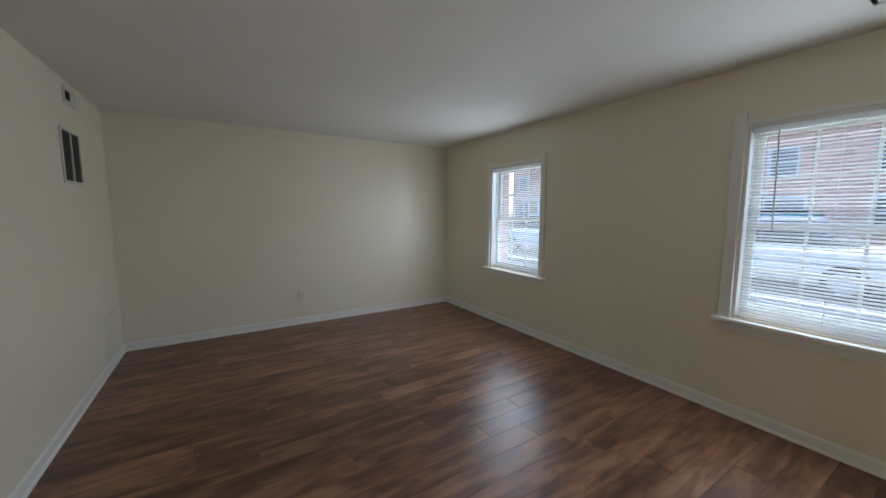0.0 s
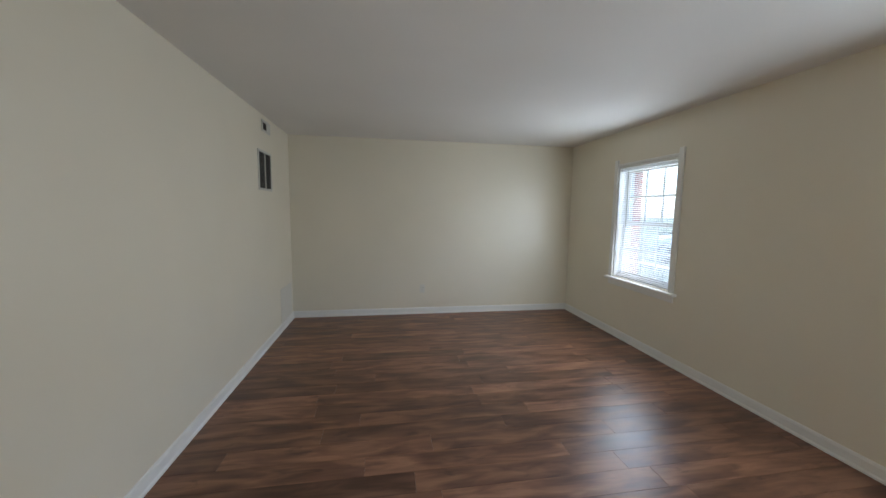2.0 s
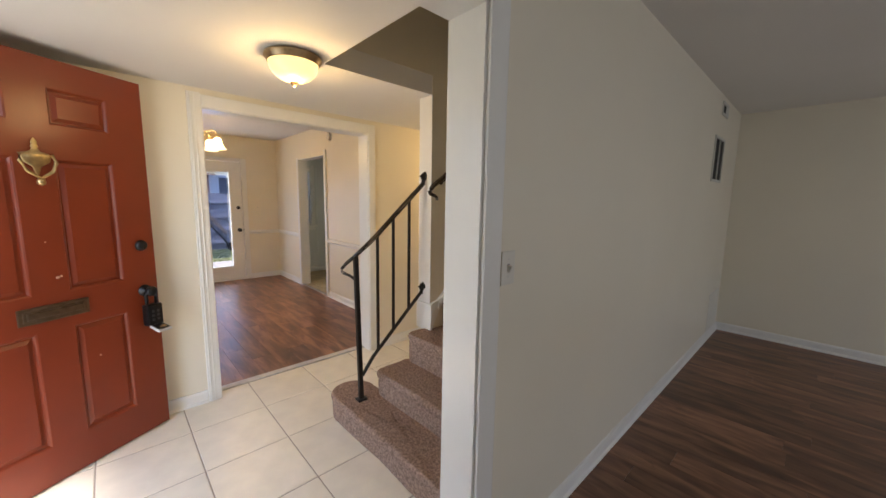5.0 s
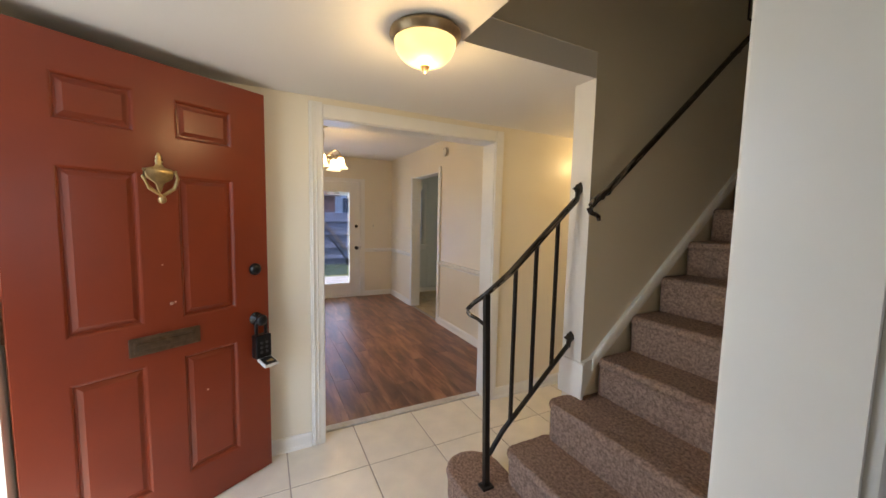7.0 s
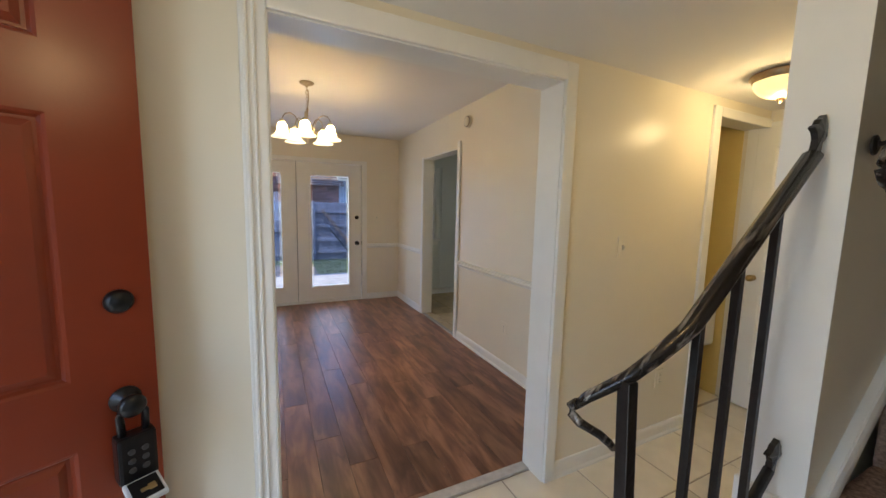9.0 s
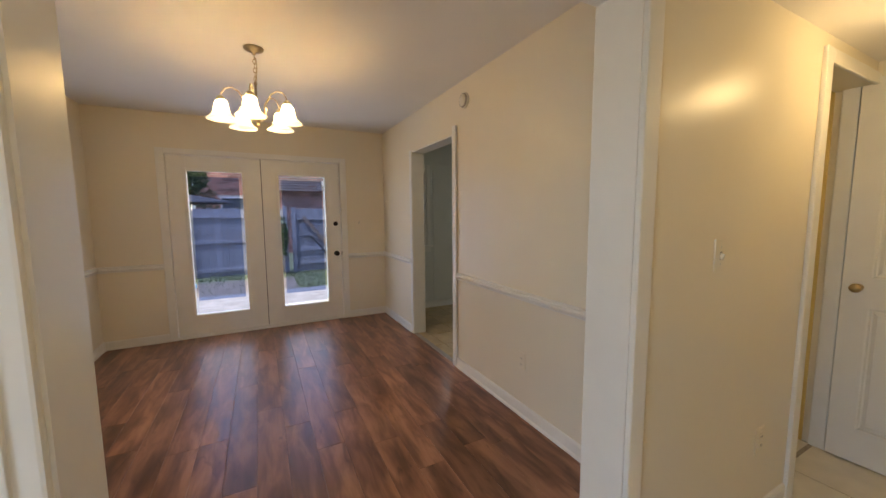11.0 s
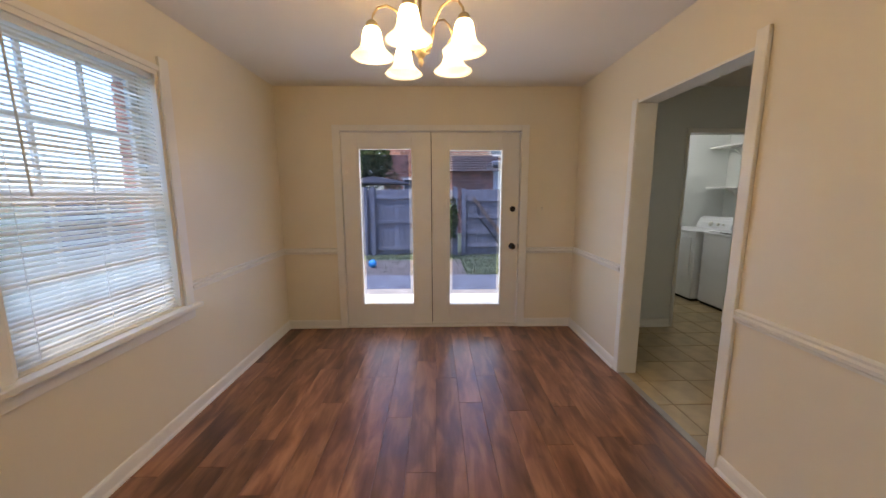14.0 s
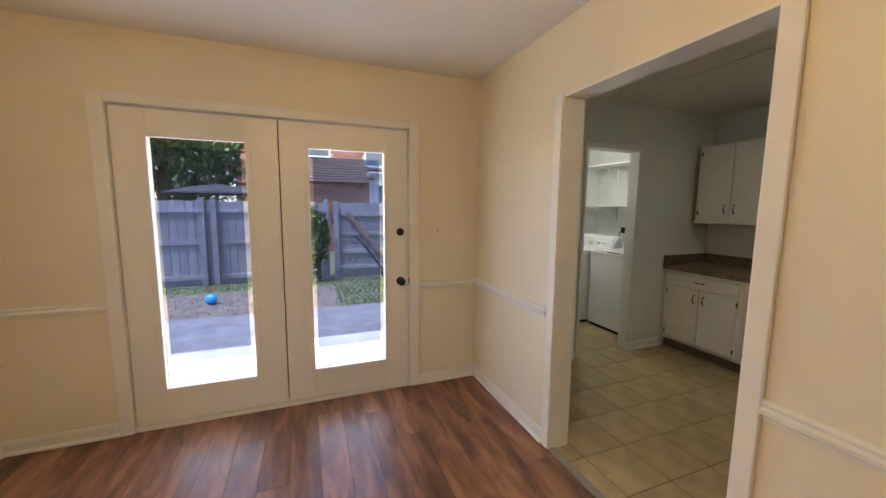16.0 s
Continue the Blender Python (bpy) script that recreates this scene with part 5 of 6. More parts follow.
appliance("washing_machine", "white top-loading washing machine with three dials", -7.70, 4.20, True)
appliance("dryer", "white front-loading dryer beside the washing machine", -8.41, 4.12, False)
bag = thing("power_plug", "black plug and cord on the laundry wall", "plug", at=(-7.86, 5.01, 1.14))
part("plug_body", box(-0.09, 0.09, -0.07, 0.0, -0.03, 0.05, 0.012), M_BLACK, bag)
part("cord", tube([(-0.09, -0.04, 0.01), (-0.13, -0.04, -0.03), (-0.14, -0.03, -0.16), (-0.10, -0.03, -0.24)], 0.006, 8), M_BLACK, bag, smooth=True)
for z, x0, x1, lab in ((1.47, -8.4, -7.0, "long white laundry shelf on the wall"), (2.02, -8.4, -7.0, "upper white laundry shelf on brackets")):
    s = thing("laundry_shelf", lab, "shelf", at=(0, 4.70, z))
    part("board", box(x0, x1, 0, 0.315, 0, 0.02, 0.003), M_TRIM, s)
    for x in (-8.1, -7.5, -7.12):
        part("bracket", join(box(x - 0.008, x + 0.008, 0.05, 0.31, -0.018, 0), box(x - 0.008, x + 0.008, 0.295, 0.312, -0.2, 0), tube([(x, 0.07, -0.01), (x, 0.30, -0.19)], 0.006, 6)), M_TRIM, s)
ws = thing("wall_shelf", "short grey shelf with black scroll bracket in the laundry", "shelf", at=(-6.98, 4.62, 1.78))
part("board", box(-0.30, 0, 0, 0.36, 0, 0.025, 0.004), mat("grey_shelf_board", (0.35, 0.36, 0.37), 0.5), ws)
part("bracket", tube([(-0.01, 0.05, -0.11), (-0.03, 0.05, -0.07), (-0.08, 0.05, -0.05), (-0.12, 0.05, -0.06), (-0.13, 0.05, -0.04), (-0.10, 0.05, -0.02), (0.0, 0.05, -0.006)], 0.008, 8), M_BLACK, ws, smooth=True)
ll = thing("laundry_light", "round white ceiling light in the laundry", "ceiling light", at=(-7.7, 3.9, DCEIL - 0.01))
part("globe", lathe([(0.0, -0.09), (0.08, -0.08), (0.12, -0.05), (0.13, -0.02), (0.13, 0.0)], 24), glow("lit_white_globe", (0.93, 0.98, 1.0), 1.0), ll, smooth=True)
point_light("laundry_bulb", (-7.7, 3.9, DCEIL - 0.2), 2.4, (0.88, 0.97, 1.0), 0.08)


# ---- outdoors ----
M_CONC = mat("pale_concrete", (0.52, 0.50, 0.45), 0.85, var=0.12, scale=4, bump=0.2, bscale=90)
M_ASPH = mat("worn_asphalt", (0.075, 0.073, 0.075), 0.9, var=0.25, scale=5, bump=0.3, bscale=120)
M_DIRT = mat("bare_dirt", (0.155, 0.125, 0.10), 0.95, var=0.5, scale=9, bump=0.3, bscale=60)
M_FENCE = mat("weathered_fence_wood", (0.225, 0.22, 0.235), 0.85, var=0.3, scale=9, bump=0.25, bscale=60, random_obj=0.16)
M_BRACE = mat("brown_fence_brace", (0.20, 0.14, 0.105), 0.8, var=0.25, scale=12)
M_BRICK = mat("red_brick", (0.37, 0.17, 0.12), 0.85, var=0.3, scale=14, bump=0.2, bscale=60, random_obj=0.2, island=0.45)
M_MORTAR = mat("brick_mortar", (0.45, 0.38, 0.33), 0.9, var=0.15, scale=20)
M_ROOF = mat("grey_brown_shingle", (0.13, 0.11, 0.10), 0.9, var=0.3, scale=18, bump=0.3, bscale=50)
M_SIDING = mat("white_siding", (0.72, 0.72, 0.70), 0.6, var=0.05, scale=5)
M_LEAF = mat("green_leaves", (0.055, 0.10, 0.028), 0.6, var=0.35, scale=4, random_obj=0.1)
M_BARK = mat("brown_bark", (0.12, 0.085, 0.06), 0.9, var=0.35, scale=16, bump=0.5, bscale=50)
M_PANE = mat("dark_window_pane", (0.09, 0.11, 0.13), 0.08, var=0.2, scale=2)
GZ = -0.15


def brick_field(parent_name, label, m, w, h, holes=(), brick=None):
    """A brick wall: local x along, z up, face towards -y. Courses stand proud of the mortar bed."""
    t = thing(parent_name, label, "brick house", at=m)
    part("wall", box(0, w, 0.004, 0.25, 0, h), M_MORTAR, t)
    verts, faces = [], []
    z, row = 0.0, 0
    while z < h - 0.05:
        x = -(0.2 if row % 2 else 0.0)
        while x < w:
            x0, x1 = max(x, 0) + 0.006, min(x + 0.4, w) - 0.006
            if x1 - x0 > 0.03 and not any(a - 0.02 < (x0 + x1) / 2 < b + 0.02 and c - 0.02 < z + 0.06 < d + 0.02 for a, b, c, d in holes):
                i = len(verts)
                o = random.uniform(0, 0.003)
                verts += [(x0, -o, z + 0.006), (x1, -o, z + 0.006), (x1, -o, z + 0.134), (x0, -o, z + 0.134), (x0, 0.005, z + 0.006), (x1, 0.005, z + 0.006), (x1, 0.005, z + 0.134), (x0, 0.005, z + 0.134)]
                faces += [(i, i + 1, i + 2, i + 3), (i, i + 4, i + 5, i + 1), (i + 1, i + 5, i + 6, i + 2), (i + 2, i + 6, i + 7, i + 3), (i + 3, i + 7, i + 4, i)]
            x += 0.4
        z += 0.14
        row += 1
    me = bpy.data.meshes.new("brickwork")
    me.from_pydata(verts, [], faces)
    me.materials.append(brick or M_BRICK)
    ob = new("brickwork", me)
    ob.parent = t
    tagged(ob, kind="stuff")
    for a, b, c, d in holes:
        win = part("window", join(box(a, b, -0.03, 0.01, c, c + 0.06), box(a, b, -0.03, 0.01, d - 0.06, d), box(a, a + 0.06, -0.03, 0.01, c + 0.06, d - 0.06), box(b - 0.06, b, -0.03, 0.01, c + 0.06, d - 0.06), box(a + 0.06, b - 0.06, -0.026, 0.01, (c + d) / 2 - 0.03, (c + d) / 2 + 0.03)), M_SIDING, t)
        part("pane", box(a + 0.06, b - 0.06, -0.006, 0.006, c + 0.06, d - 0.06), M_PANE, win)
    return t


def roof_slope(parent, x0, x1, y0, z0, y1, z1):
    bm = bmesh.new()
    n = 9
    for k in range(n):
        a, b = k / n, (k + 1) / n
        v = [bm.verts.new(c) for c in ((x0, y0 + (y1 - y0) * a, z0 + (z1 - z0) * a + 0.03), (x1, y0 + (y1 - y0) * a, z0 + (z1 - z0) * a + 0.03), (x1, y0 + (y1 - y0) * b, z0 + (z1 - z0) * b), (x0, y0 + (y1 - y0) * b, z0 + (z1 - z0) * b))]
        bm.faces.new(v)
    bmesh.ops.solidify(bm, geom=bm.faces[:], thickness=0.06)
    return part("roof", bm, M_ROOF, parent)


def crown(n, rx, ry, rz, size, seed):
    """A crown of many small leaf clumps in uneven lobes."""
    rng = random.Random(seed)
    lobes = [(Vector((rng.uniform(-0.6, 0.6) * rx, rng.uniform(-0.6, 0.6) * ry, rng.uniform(-0.55, 0.6) * rz)), rng.uniform(0.3, 0.55)) for _ in range(14)]
    verts, faces = [], []
    for _ in range(n):
        c, s = rng.choice(lobes)
        d = Vector((rng.gauss(0, 1), rng.gauss(0, 1), rng.gauss(0, 1))).normalized() * (rng.random() ** 0.4)
        p = c + Vector((d.x * rx * s, d.y * ry * s, d.z * rz * s))
        u = Vector((rng.gauss(0, 1), rng.gauss(0, 1), rng.gauss(0, 1))).normalized()
        v = u.orthogonal().normalized()
        k = size * rng.uniform(0.6, 1.3)
        i = len(verts)
        verts += [tuple(p - u * k), tuple(p + v * k * 0.5), tuple(p + u * k), tuple(p - v * k * 0.5)]
        faces.append((i, i + 1, i + 2, i + 3))
    me = bpy.data.meshes.new("crown")
    me.from_pydata(verts, [], faces)
    me.materials.append(M_LEAF)
    return me


def tree(label, x, y, h, r, seed, n=3500, leaf=0.17):
    t = thing("tree", label, "tree", at=(x, y, GZ))
    rng = random.Random(seed)
    part("trunk", tube([(0, 0, 0), (0.05, 0.02, h * 0.2), (0.0, 0.1, h * 0.45), (0.1, 0.05, h * 0.8)], [0.22, 0.17, 0.12, 0.04], 10), M_BARK, t, smooth=True)
    for k in range(5):
        a = rng.uniform(0, 6.28)
        part("limb", tube([(0, 0.05, h * (0.35 + 0.06 * k)), (math.cos(a) * r * 0.4, math.sin(a) * r * 0.4, h * (0.5 + 0.06 * k)), (math.cos(a) * r * 0.75, math.sin(a) * r * 0.75, h * (0.58 + 0.06 * k))], [0.08, 0.05, 0.02], 7), M_BARK, t)
    c = new("crown", crown(n, r, r, h * 0.34, leaf, seed))
    c.parent = t
    c.location = (0, 0, h * 0.66)
    return t


def bush(label, x, y, r, h, seed, n=1500):
    b = thing("bush", label, "bush", at=(x, y, GZ))
    part("stem", tube([(0, 0, 0), (0, 0.02, h * 0.5)], [0.04, 0.02], 6), M_BARK, b)
    c = new("foliage", crown(n, r, r, h * 0.5, 0.06, seed))
    c.parent = b
    c.location = (0, 0, h * 0.5)
    return b


# garden behind the house
slab("patio", -8.62, DX0 - 0.18, -3.2, 3.6, -0.2, GZ + 0.03, M_CONC, "pale concrete patio slab outside the garden doors", "patio")
slab("paved_pad", -10.0, -8.622, -3.2, 4.6, -0.2, GZ + 0.012, mat("faded_asphalt", (0.17, 0.17, 0.175), 0.9, var=0.25, scale=5, bump=0.3, bscale=120), "faded worn asphalt pad beyond the patio", "pavement")
slab("dirt_patch", -11.6, -10.002, -4.0, 1.4, -0.2, GZ + 0.004, M_DIRT, "bare brown dirt patch in the lawn", "ground")
fence = thing("fence", "weathered grey wooden privacy fence with rails on the near side", "fence", at=(-12.4, 0, GZ))
picket = mesh_of(box(-0.075, -0.057, -0.068, 0.068, 0.02, 1.68, 0.003), M_FENCE)
y = -9.0
while y < 1.28:
    piece("picket", picket, fence, (0, y, random.uniform(-0.015, 0.015)))
    y += 0.142
y = 3.05
while y < 9.0:
    piece("picket", picket, fence, (0, y, random.uniform(-0.015, 0.015)))
    y += 0.142
for z in (0.12, 0.82, 1.45):
    part("rail", box(-0.055, -0.017, -9.0, 1.27, z, z + 0.085, 0.003), M_FENCE, fence)
    part("rail", box(-0.055, -0.017, 3.0, 9.0, z, z + 0.085, 0.003), M_FENCE, fence)
for yy in (-8.0, -5.6, -3.2, -0.98, -0.78, 1.32, 3.0, 5.4, 7.8):
    part("post", box(-0.05, 0.045, yy - 0.05, yy + 0.05, 0, 1.74, 0.006), M_FENCE, fence)
gate = thing("fence_gate", "weathered wooden garden gate with brown diagonal brace", "gate", at=(-12.36, 1.52, GZ))
part("gate_post", box(-0.05, 0.05, -0.05, 0.05, 0, 1.70, 0.006), M_FENCE, gate)
for k in range(10):
    piece("board", picket, gate, (0.0, 0.13 + 0.142 * k, random.uniform(-0.01, 0.01)))
for z in (0.20, 0.55, 0.95, 1.38):
    part("rail", box(-0.055, -0.017, 0.05, 1.46, z, z + 0.085, 0.003), M_FENCE, gate)
part("brace", moved(box(-0.016, 0.016, -0.045, 0.045, -0.62, 0.62, 0.003), pose(0.012, 0.62, 0.98, 38, 0, 0)), M_BRACE, gate, "brown diagonal wooden brace")
mow = thing("garden_trolley", "black folding garden trolley leaning by the gate", "trolley", at=(-12.1, 2.45, GZ))
part("handle", join(tube([(0, -0.55, 0.95), (0, -0.35, 0.72), (0.0, 0.1, 0.1)], 0.014, 8), tube([(0.18, -0.55, 0.95), (0.18, -0.35, 0.72), (0.18, 0.1, 0.1)], 0.014, 8), tube([(0, -0.55, 0.95), (0.09, -0.62, 0.98), (0.18, -0.55, 0.95)], 0.014, 8)), M_BLACK, mow)
part("frame", join(tube([(0.0, -0.3, 0.66), (0.18, -0.3, 0.66)], 0.01, 6), tube([(0.0, -0.1, 0.38), (0.18, -0.1, 0.38)], 0.01, 6), tube([(0.0, 0.1, 0.1), (0.0, 0.3, 0.08), (0.18, 0.3, 0.08), (0.18, 0.1, 0.1)], 0.012, 6)), M_BLACK, mow)
for x in (-0.05, 0.23):
    part("wheel", moved(lathe([(0.05, -0.02), (0.11, -0.02), (0.12, 0), (0.11, 0.02), (0.05, 0.02)], 18, "x"), Matrix.Translation((x, 0.12, 0.12))), M_BLACK, mow)
ball = tagged(part("ball", moved(lathe([(0.088 * math.sin(radians(a)), -0.088 * math.cos(radians(a))) for a in range(0, 181, 12)], 24), Matrix.Translation((-10.8, -0.55, GZ + 0.092))), mat("blue_rubber", (0.02, 0.30, 0.62), 0.4, var=0.05), smooth=True), "bright blue rubber ball lying on the dirt", "ball")
bush("dark green ivy bush beside the garden gate", -12.1, 1.15, 0.22, 1.7, 3, 900)
um = thing("patio_umbrella", "dark closed-sided patio umbrella behind the fence", "umbrella", at=(-14.4, -1.1, GZ))
part("pole", tube([(0, 0, 0), (0, 0, 2.2)], 0.025, 8), M_BLACK, um)
part("canopy", lathe([(1.15, 1.86), (1.13, 1.9), (0.6, 2.02), (0.0, 2.12)], 8), mat("dark_canvas", (0.035, 0.035, 0.04), 0.9), um)
nb = brick_field("neighbour_house", "red brick two-storey house behind the garden fence", pose(-20.0, -1.6, GZ, 0, 0, 90), 11.0, 6.4, [(0.9, 2.0, 1.0, 2.3), (2.4, 3.5, 3.6, 4.9), (4.9, 6.1, 3.3, 4.9), (6.6, 7.8, 3.7, 5.0)])
nb2 = brick_field("neighbour_extension", "low brick extension with shingle roof and white siding", pose(-17.6, 1.0, GZ, 0, 0, 90), 2.1, 2.45)
roof_slope(nb2, -0.35, 2.3, -0.35, 2.42, 2.2, 3.5)
part("siding", box(2.12, 5.0, 0.3, 2.0, 0, 2.9), M_SIDING, nb2, "pale siding wall")
roof_slope(nb2, 2.1, 5.2, -0.1, 2.75, 2.1, 3.3)
part("window", box(2.5, 3.1, 0.26, 0.31, 1.6, 2.4), M_PANE, nb2)
tree("dark leafy tree behind the garden fence", -15.6, -2.6, 5.6, 2.2, 5, 22000, 0.10)
tree("shaded tree beside the neighbouring brick house", -18.6, -5.2, 6.5, 2.8, 15, 16000, 0.13)
bush("dark shaded shrubs behind the garden fence", -17.2, -2.3, 1.9, 3.0, 16, 9000)
bush("dark shaded shrubs behind the garden fence", -17.4, -5.2, 2.0, 3.2, 17, 9000)
tree("tall green tree beyond the neighbours", -24.0, 7.5, 9.0, 3.0, 6, 3000)

blades, quads = [], []
rng = random.Random(77)
while len(quads) < 9000:
    gx, gy = rng.uniform(-12.3, -10.02), rng.uniform(-4.2, 4.8)
    if gy < 1.4 and gx > -11.75 and rng.random() < 0.82:
        continue
    gh, gd, ga = rng.uniform(0.015, 0.045), rng.uniform(-0.02, 0.02), rng.uniform(0, 3.14)
    cx, cy, q = 0.009 * math.cos(ga), 0.009 * math.sin(ga), len(blades)
    blades += [(gx - cx, gy - cy, GZ), (gx + cx, gy + cy, GZ), (gx + gd, gy + gd, GZ + gh)]
    quads.append((q, q + 1, q + 2))
gm = bpy.data.meshes.new("grass")
gm.from_pydata(blades, [], quads)
gm.materials.append(mat("grass_blades", (0.10, 0.13, 0.05), 0.7, var=0.5, scale=6, island=0.4))
tagged(new("grass", gm), "patchy green grass on the bare garden soil", "grass", kind="stuff")

# brick outside of the house, with the reveals of the windows laid brick by brick
veneer_east = wall("wall_outside_east", "x", LX1 + 0.22, LX1 + 0.325, OUTY, LY1 + 0.2, -0.2, 5.2, [(0.422, 1.336, 0.70, 2.03), (3.077, 3.983, 0.70, 2.01)], M_MORTAR, "red brick outside wall of the living room")
veneer_south = wall("wall_outside_south", "y", OUTY - 0.105, OUTY, DX0 - 0.18, -2.75, -0.2, 5.2, [(-5.463, -4.532, 0.715, 2.10)], M_MORTAR, "red brick outside wall of the dining room")
header = mesh_of(box(-0.052, 0.052, -0.006, 0.006, 0.004, 0.064), M_BRICK)
for ky in (0.428, 1.330, 3.083, 3.977):
    for k in range(19):
        piece("brick", header, veneer_east, (LX1 + 0.2725 + random.uniform(0, 0.003), ky, 0.70 + 0.069 * k))
header_south = mesh_of(box(-0.006, 0.006, -0.052, 0.052, 0.004, 0.064), M_BRICK)
for kx in (-5.457, -4.538):
    for k in range(19):
        piece("brick", header_south, veneer_south, (kx, OUTY - 0.0525 - random.uniform(0, 0.003), 0.72 + 0.069 * k))

# street side
slab("front_walk", 4.6, 5.8, -20, 25, -0.2, GZ + 0.01, M_CONC, "pale concrete walk along the front lawn", "pavement")
slab("road", 8.2, 17.5, -60, 60, -0.3, GZ + 0.006, M_ASPH, "grey asphalt parking street before the house", "road")
slab("kerb", 8.0, 8.2, -60, 60, -0.3, GZ + 0.13, M_CONC, "pale concrete kerb along the street", "kerb")


def car(label, m, paint):
    c = thing("car", label, "car", "parked cars", at=m)
    L, W = 4.5, 1.78
    low = [(-2.25, 0.35), (-2.25, 0.72), (-2.1, 0.85), (-1.35, 0.93), (1.35, 0.95), (2.1, 0.88), (2.25, 0.7), (2.25, 0.35)]
    cab = [(-1.45, 0.92), (-0.75, 1.42), (0.75, 1.45), (1.6, 0.95)]
    for nm, prof, ins, mt in (("body", low, 0.0, paint), ("cabin", cab, 0.13, M_PANE)):
        bm = bmesh.new()
        r0 = [bm.verts.new((x, -W / 2 + ins, z)) for x, z in prof]
        r1 = [bm.verts.new((x, W / 2 - ins, z)) for x, z in prof]
        bm.faces.new(r0)
        bm.faces.new(r1[::-1])
        for i in range(len(prof)):
            j = (i + 1) % len(prof)
            bm.faces.new((r0[i], r0[j], r1[j], r1[i]))
        bmesh.ops.recalc_face_normals(bm, faces=bm.faces)
        bmesh.ops.bevel(bm, geom=bm.edges[:], offset=0.07, segments=3, affect="EDGES")
        part(nm, bm, mt, c)
    part("roof_panel", box(-0.8, 0.8, -0.7, 0.7, 1.43, 1.475, 0.02), paint, c)
    for x in (-1.4, 1.4):
        for yy in (-0.82, 0.82):
            wl = part("wheel", moved(lathe([(0.2, -0.1), (0.31, -0.1), (0.33, -0.06), (0.33, 0.06), (0.31, 0.1), (0.2, 0.1)], 20, "y"), Matrix.Translation((x, yy, 0.33))), M_BLACK, c)
            part("rim", moved(lathe([(0.0, -0.102), (0.2, -0.102), (0.2, 0.102), (0, 0.102)], 14, "y"), Matrix.Translation((x, yy, 0.33))), M_VENT, wl)
    for yy in (-0.6, 0.6):
        part("headlight", box(2.17, 2.24, yy - 0.16, yy + 0.16, 0.66, 0.78, 0.02), M_PLATE, c)
    return c


P_WHITE = mat("white_car_paint", (0.78, 0.78, 0.78), 0.2, var=0.01)
P_GREY = mat("grey_car_paint", (0.30, 0.31, 0.33), 0.22, var=0.01)
P_TEAL = mat("teal_paint", (0.02, 0.22, 0.26), 0.35, var=0.05)
car("white saloon car parked along the street", pose(10.2, 3.2, GZ, 0, 0, 90), P_WHITE)
car("white saloon car parked farther along the street", pose(10.2, 8.8, GZ, 0, 0, 90), P_WHITE)
car("grey saloon car parked across the street", pose(16.0, -3.0, GZ, 0, 0, 90), P_GREY)
db = thing("dumpster", "teal steel waste container across the street", "dumpster", at=(18.6, 5.2, GZ))
part("bin", box(-0.9, 0.9, -1.0, 1.0, 0.12, 1.5, 0.04), P_TEAL, db)
part("lid", moved(box(-0.95, 0.95, -1.05, 1.05, 0, 0.05, 0.02), pose(0, 0, 1.5, 0, 6, 0)), M_BLACK, db)
row = brick_field("townhouse_row", "long red brick townhouse row across the street", pose(24.0, 26.0, GZ, 0, 0, -90), 44.0, 5.6,
                  [(k * 3.6 + 0.8, k * 3.6 + 1.9, 3.3, 4.7) for k in range(12)] + [(k * 3.6 + 0.7, k * 3.6 + 2.3, 0.8, 2.3) for k in range(12)],
                  mat("orange_brick", (0.58, 0.30, 0.21), 0.85, var=0.2, scale=14, island=0.3))
roof_slope(row, -0.4, 44.4, -0.5, 5.55, 4.5, 8.2)
for k in range(6):
    part("portico", join(box(k * 7.2 + 2.6, k * 7.2 + 2.75, -1.2, -1.05, 0, 2.4), box(k * 7.2 + 4.2, k * 7.2 + 4.35, -1.2, -1.05, 0, 2.4), box(k * 7.2 + 2.4, k * 7.2 + 4.5, -1.3, 0, 2.4, 2.6)), M_SIDING, row)
    part("door", box(k * 7.2 + 3.0, k * 7.2 + 3.95, -0.05, 0.01, 0, 2.1), P_TEAL, row)
for x, yy, h, r, s in ((26.5, 24.0, 11, 3.6, 11), (33.0, 6.0, 12, 4.2, 12), (33.0, -5.0, 12, 4.0, 13), (13.0, 24.0, 9, 3.0, 14)):
    tree("tall green leafy tree along the street", x, yy, h, r, s, 2600)

# side lawn seen through the dining room window
bush("low green shrub below the dining room window", -5.0, -2.6, 0.75, 1.15, 21, 2200)
bush("low green shrub on the side lawn", -3.9, -2.9, 0.6, 0.95, 22, 1600)
tree("green tree on the side lawn", -14.0, -30.0, 8.5, 3.2, 31, 3000)
tree("green tree on the side lawn", -4.0, -34.0, 9.0, 3.4, 32, 3000)


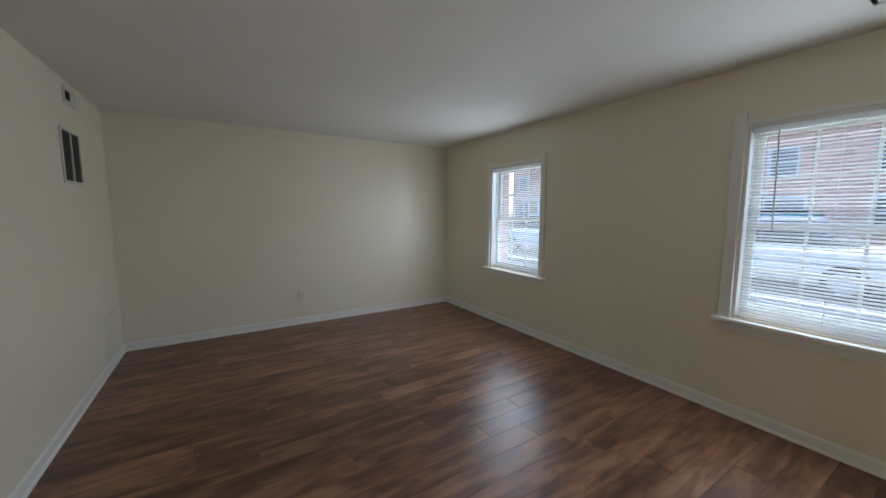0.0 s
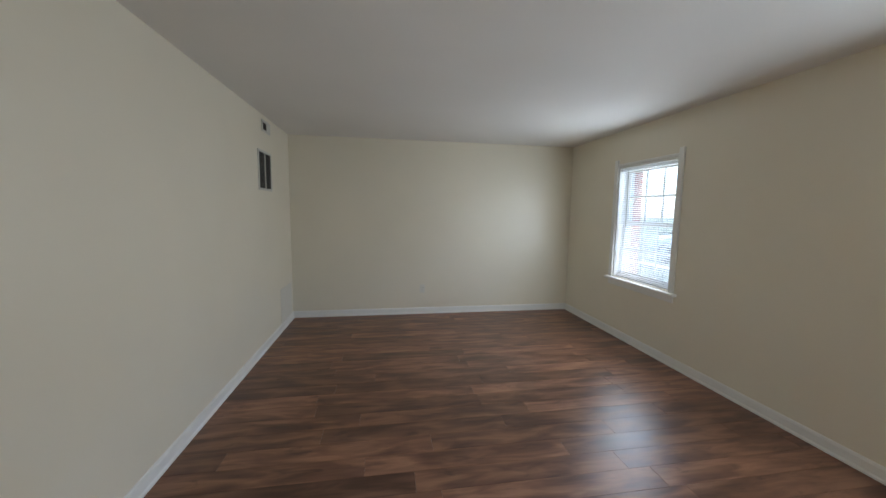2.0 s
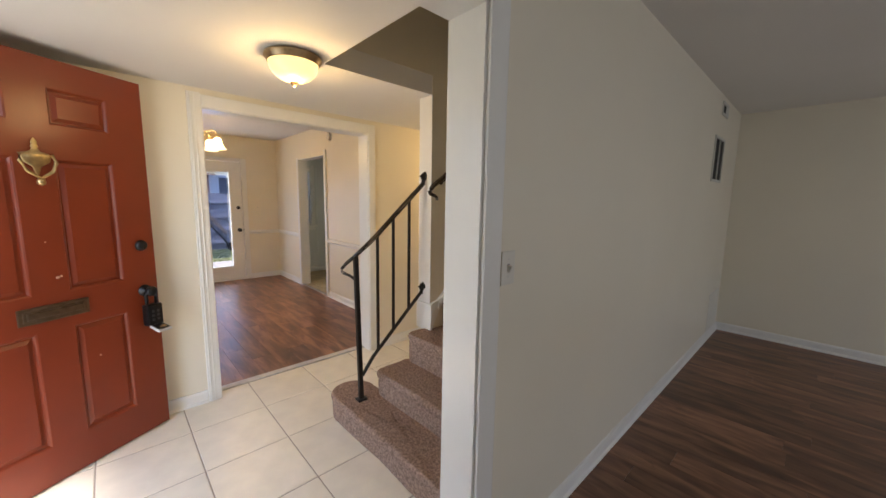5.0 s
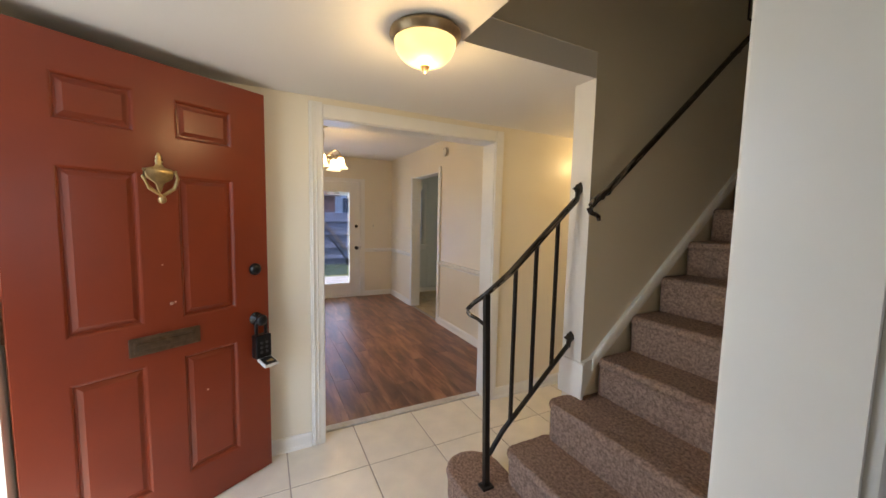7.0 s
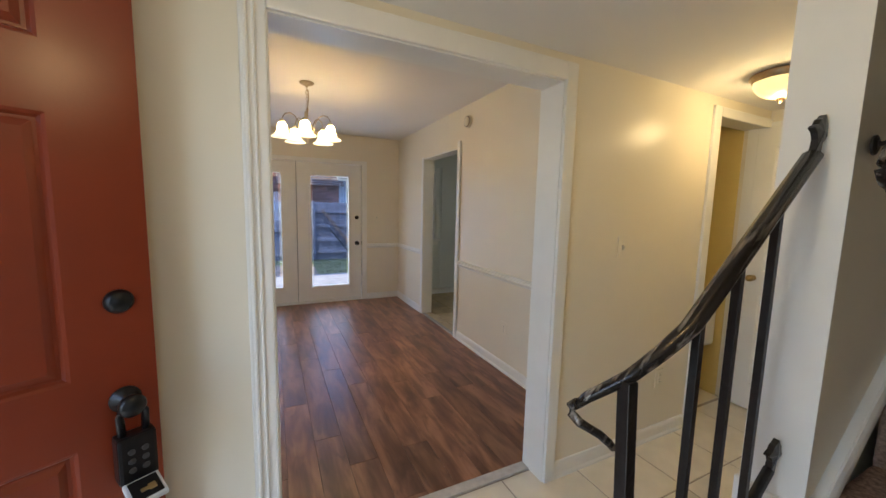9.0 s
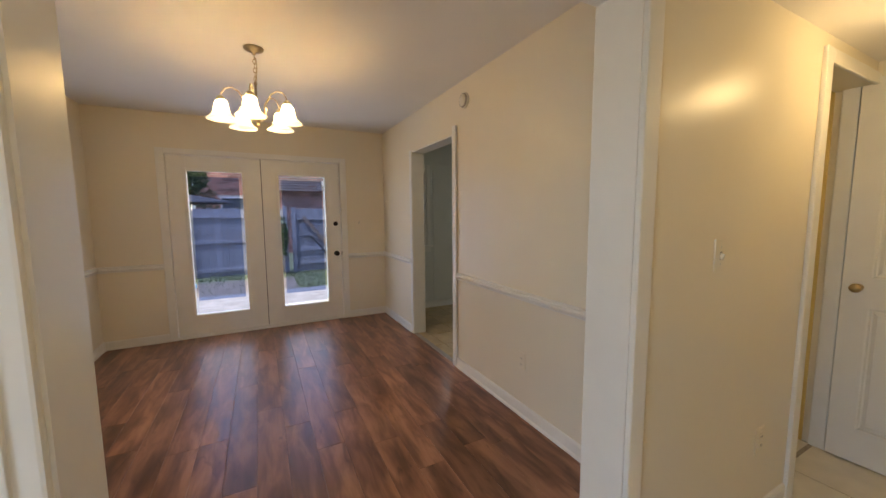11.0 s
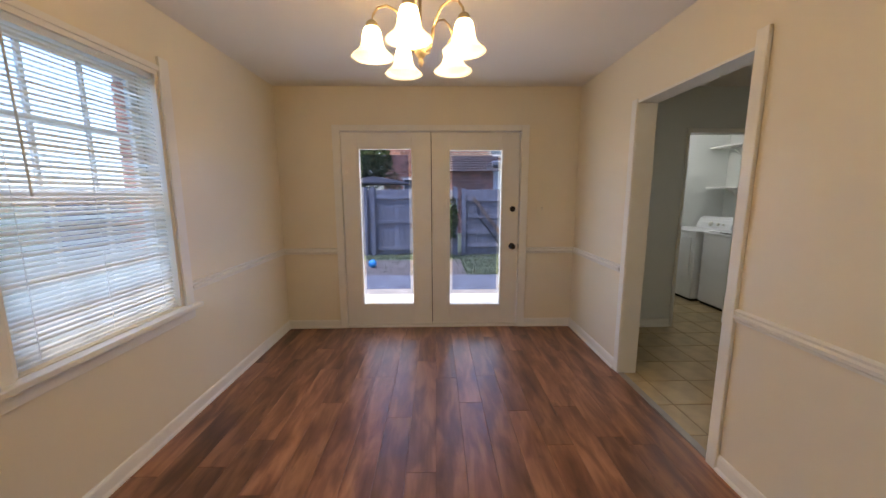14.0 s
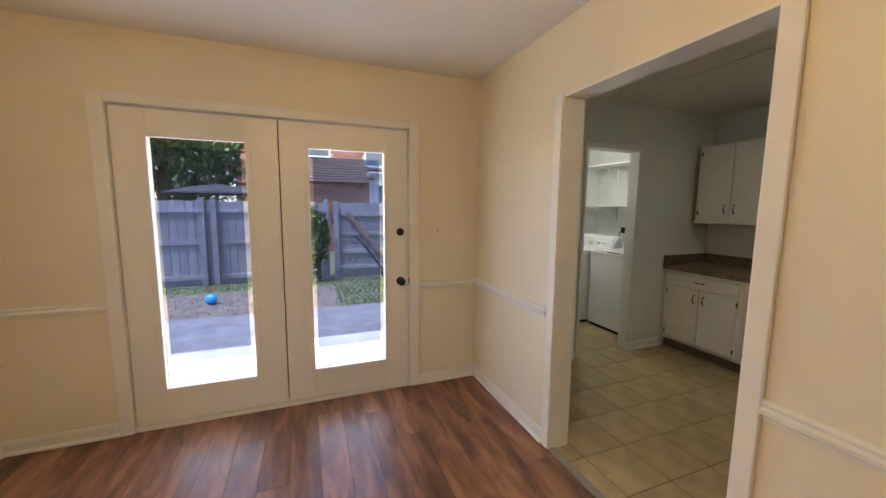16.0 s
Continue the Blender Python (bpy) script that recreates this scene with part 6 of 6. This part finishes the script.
# ---- ground ----
slab("ground", -120, 120, -120, 120, -0.5, -0.15, mat("lawn_ground", (0.095, 0.108, 0.055), 0.95, var=0.5, scale=8), "grassy ground around the house", "ground")

# ---- floor pieces ----


def lay(parent, name, x0, x1, y0, y1, pw, pl, gap, material, top, thick, stagger, bevel=0.0015):
    """Planks or tiles with their length along x, cut to the edges of the floor."""
    cache = {}
    row = 0
    y = y0
    while y < y1 - 0.01:
        ya, yb = y, min(y + pw, y1)
        x = x0 - (random.uniform(0.05, 0.95) * pl if stagger else 0.0)
        while x < x1 - 0.005:
            xa, xb = max(x, x0), min(x + pl, x1)
            if xb - xa > 0.02:
                w, d = round(xb - xa - gap, 4), round(yb - ya - gap, 4)
                if (w, d) not in cache:
                    bm = bmesh.new()
                    for s, z in ((0, -thick), (0, -bevel), (bevel, 0)):
                        for cx, cy in ((-w / 2 + s, -d / 2 + s), (w / 2 - s, -d / 2 + s), (w / 2 - s, d / 2 - s), (-w / 2 + s, d / 2 - s)):
                            bm.verts.new((cx, cy, z))
                    bm.verts.ensure_lookup_table()
                    v = bm.verts
                    for a in (0, 4):
                        for q in range(4):
                            bm.faces.new((v[a + q], v[a + (q + 1) % 4], v[a + 4 + (q + 1) % 4], v[a + 4 + q]))
                    bm.faces.new(v[8:12])
                    cache[(w, d)] = mesh_of(bm, material)
                piece(name, cache[(w, d)], parent, ((xa + xb) / 2, (ya + yb) / 2, top))
            x += pl
        y += pw
        row += 1


lay(slab_living, "plank", LX0, LX1, FRONT, LY1, 0.155, 1.22, 0.0010, M_FLOOR, 0.0, 0.006, True, 0.0008)
lay(slab_dining, "plank", DX0, AX0 - 0.012, DY0, DY1, 0.155, 1.22, 0.0010, M_FLOOR, 0.0, 0.006, True, 0.0008)
lay(slab_foyer, "tile", -2.987, FX + 0.12, 0.663 - 0.42 * 3, 3.55, 0.42, 0.4215, 0.007, M_TILE, 0.0, 0.003, False, 0.002)
for ka, kb in ((2.285, 2.40), (2.40, KY1)):
    lay(slab_kitchen, "tile", -8.512, KX1, ka, kb, 0.3045, 0.305, 0.007, M_KTILE, 0.0, 0.003, False, 0.002)
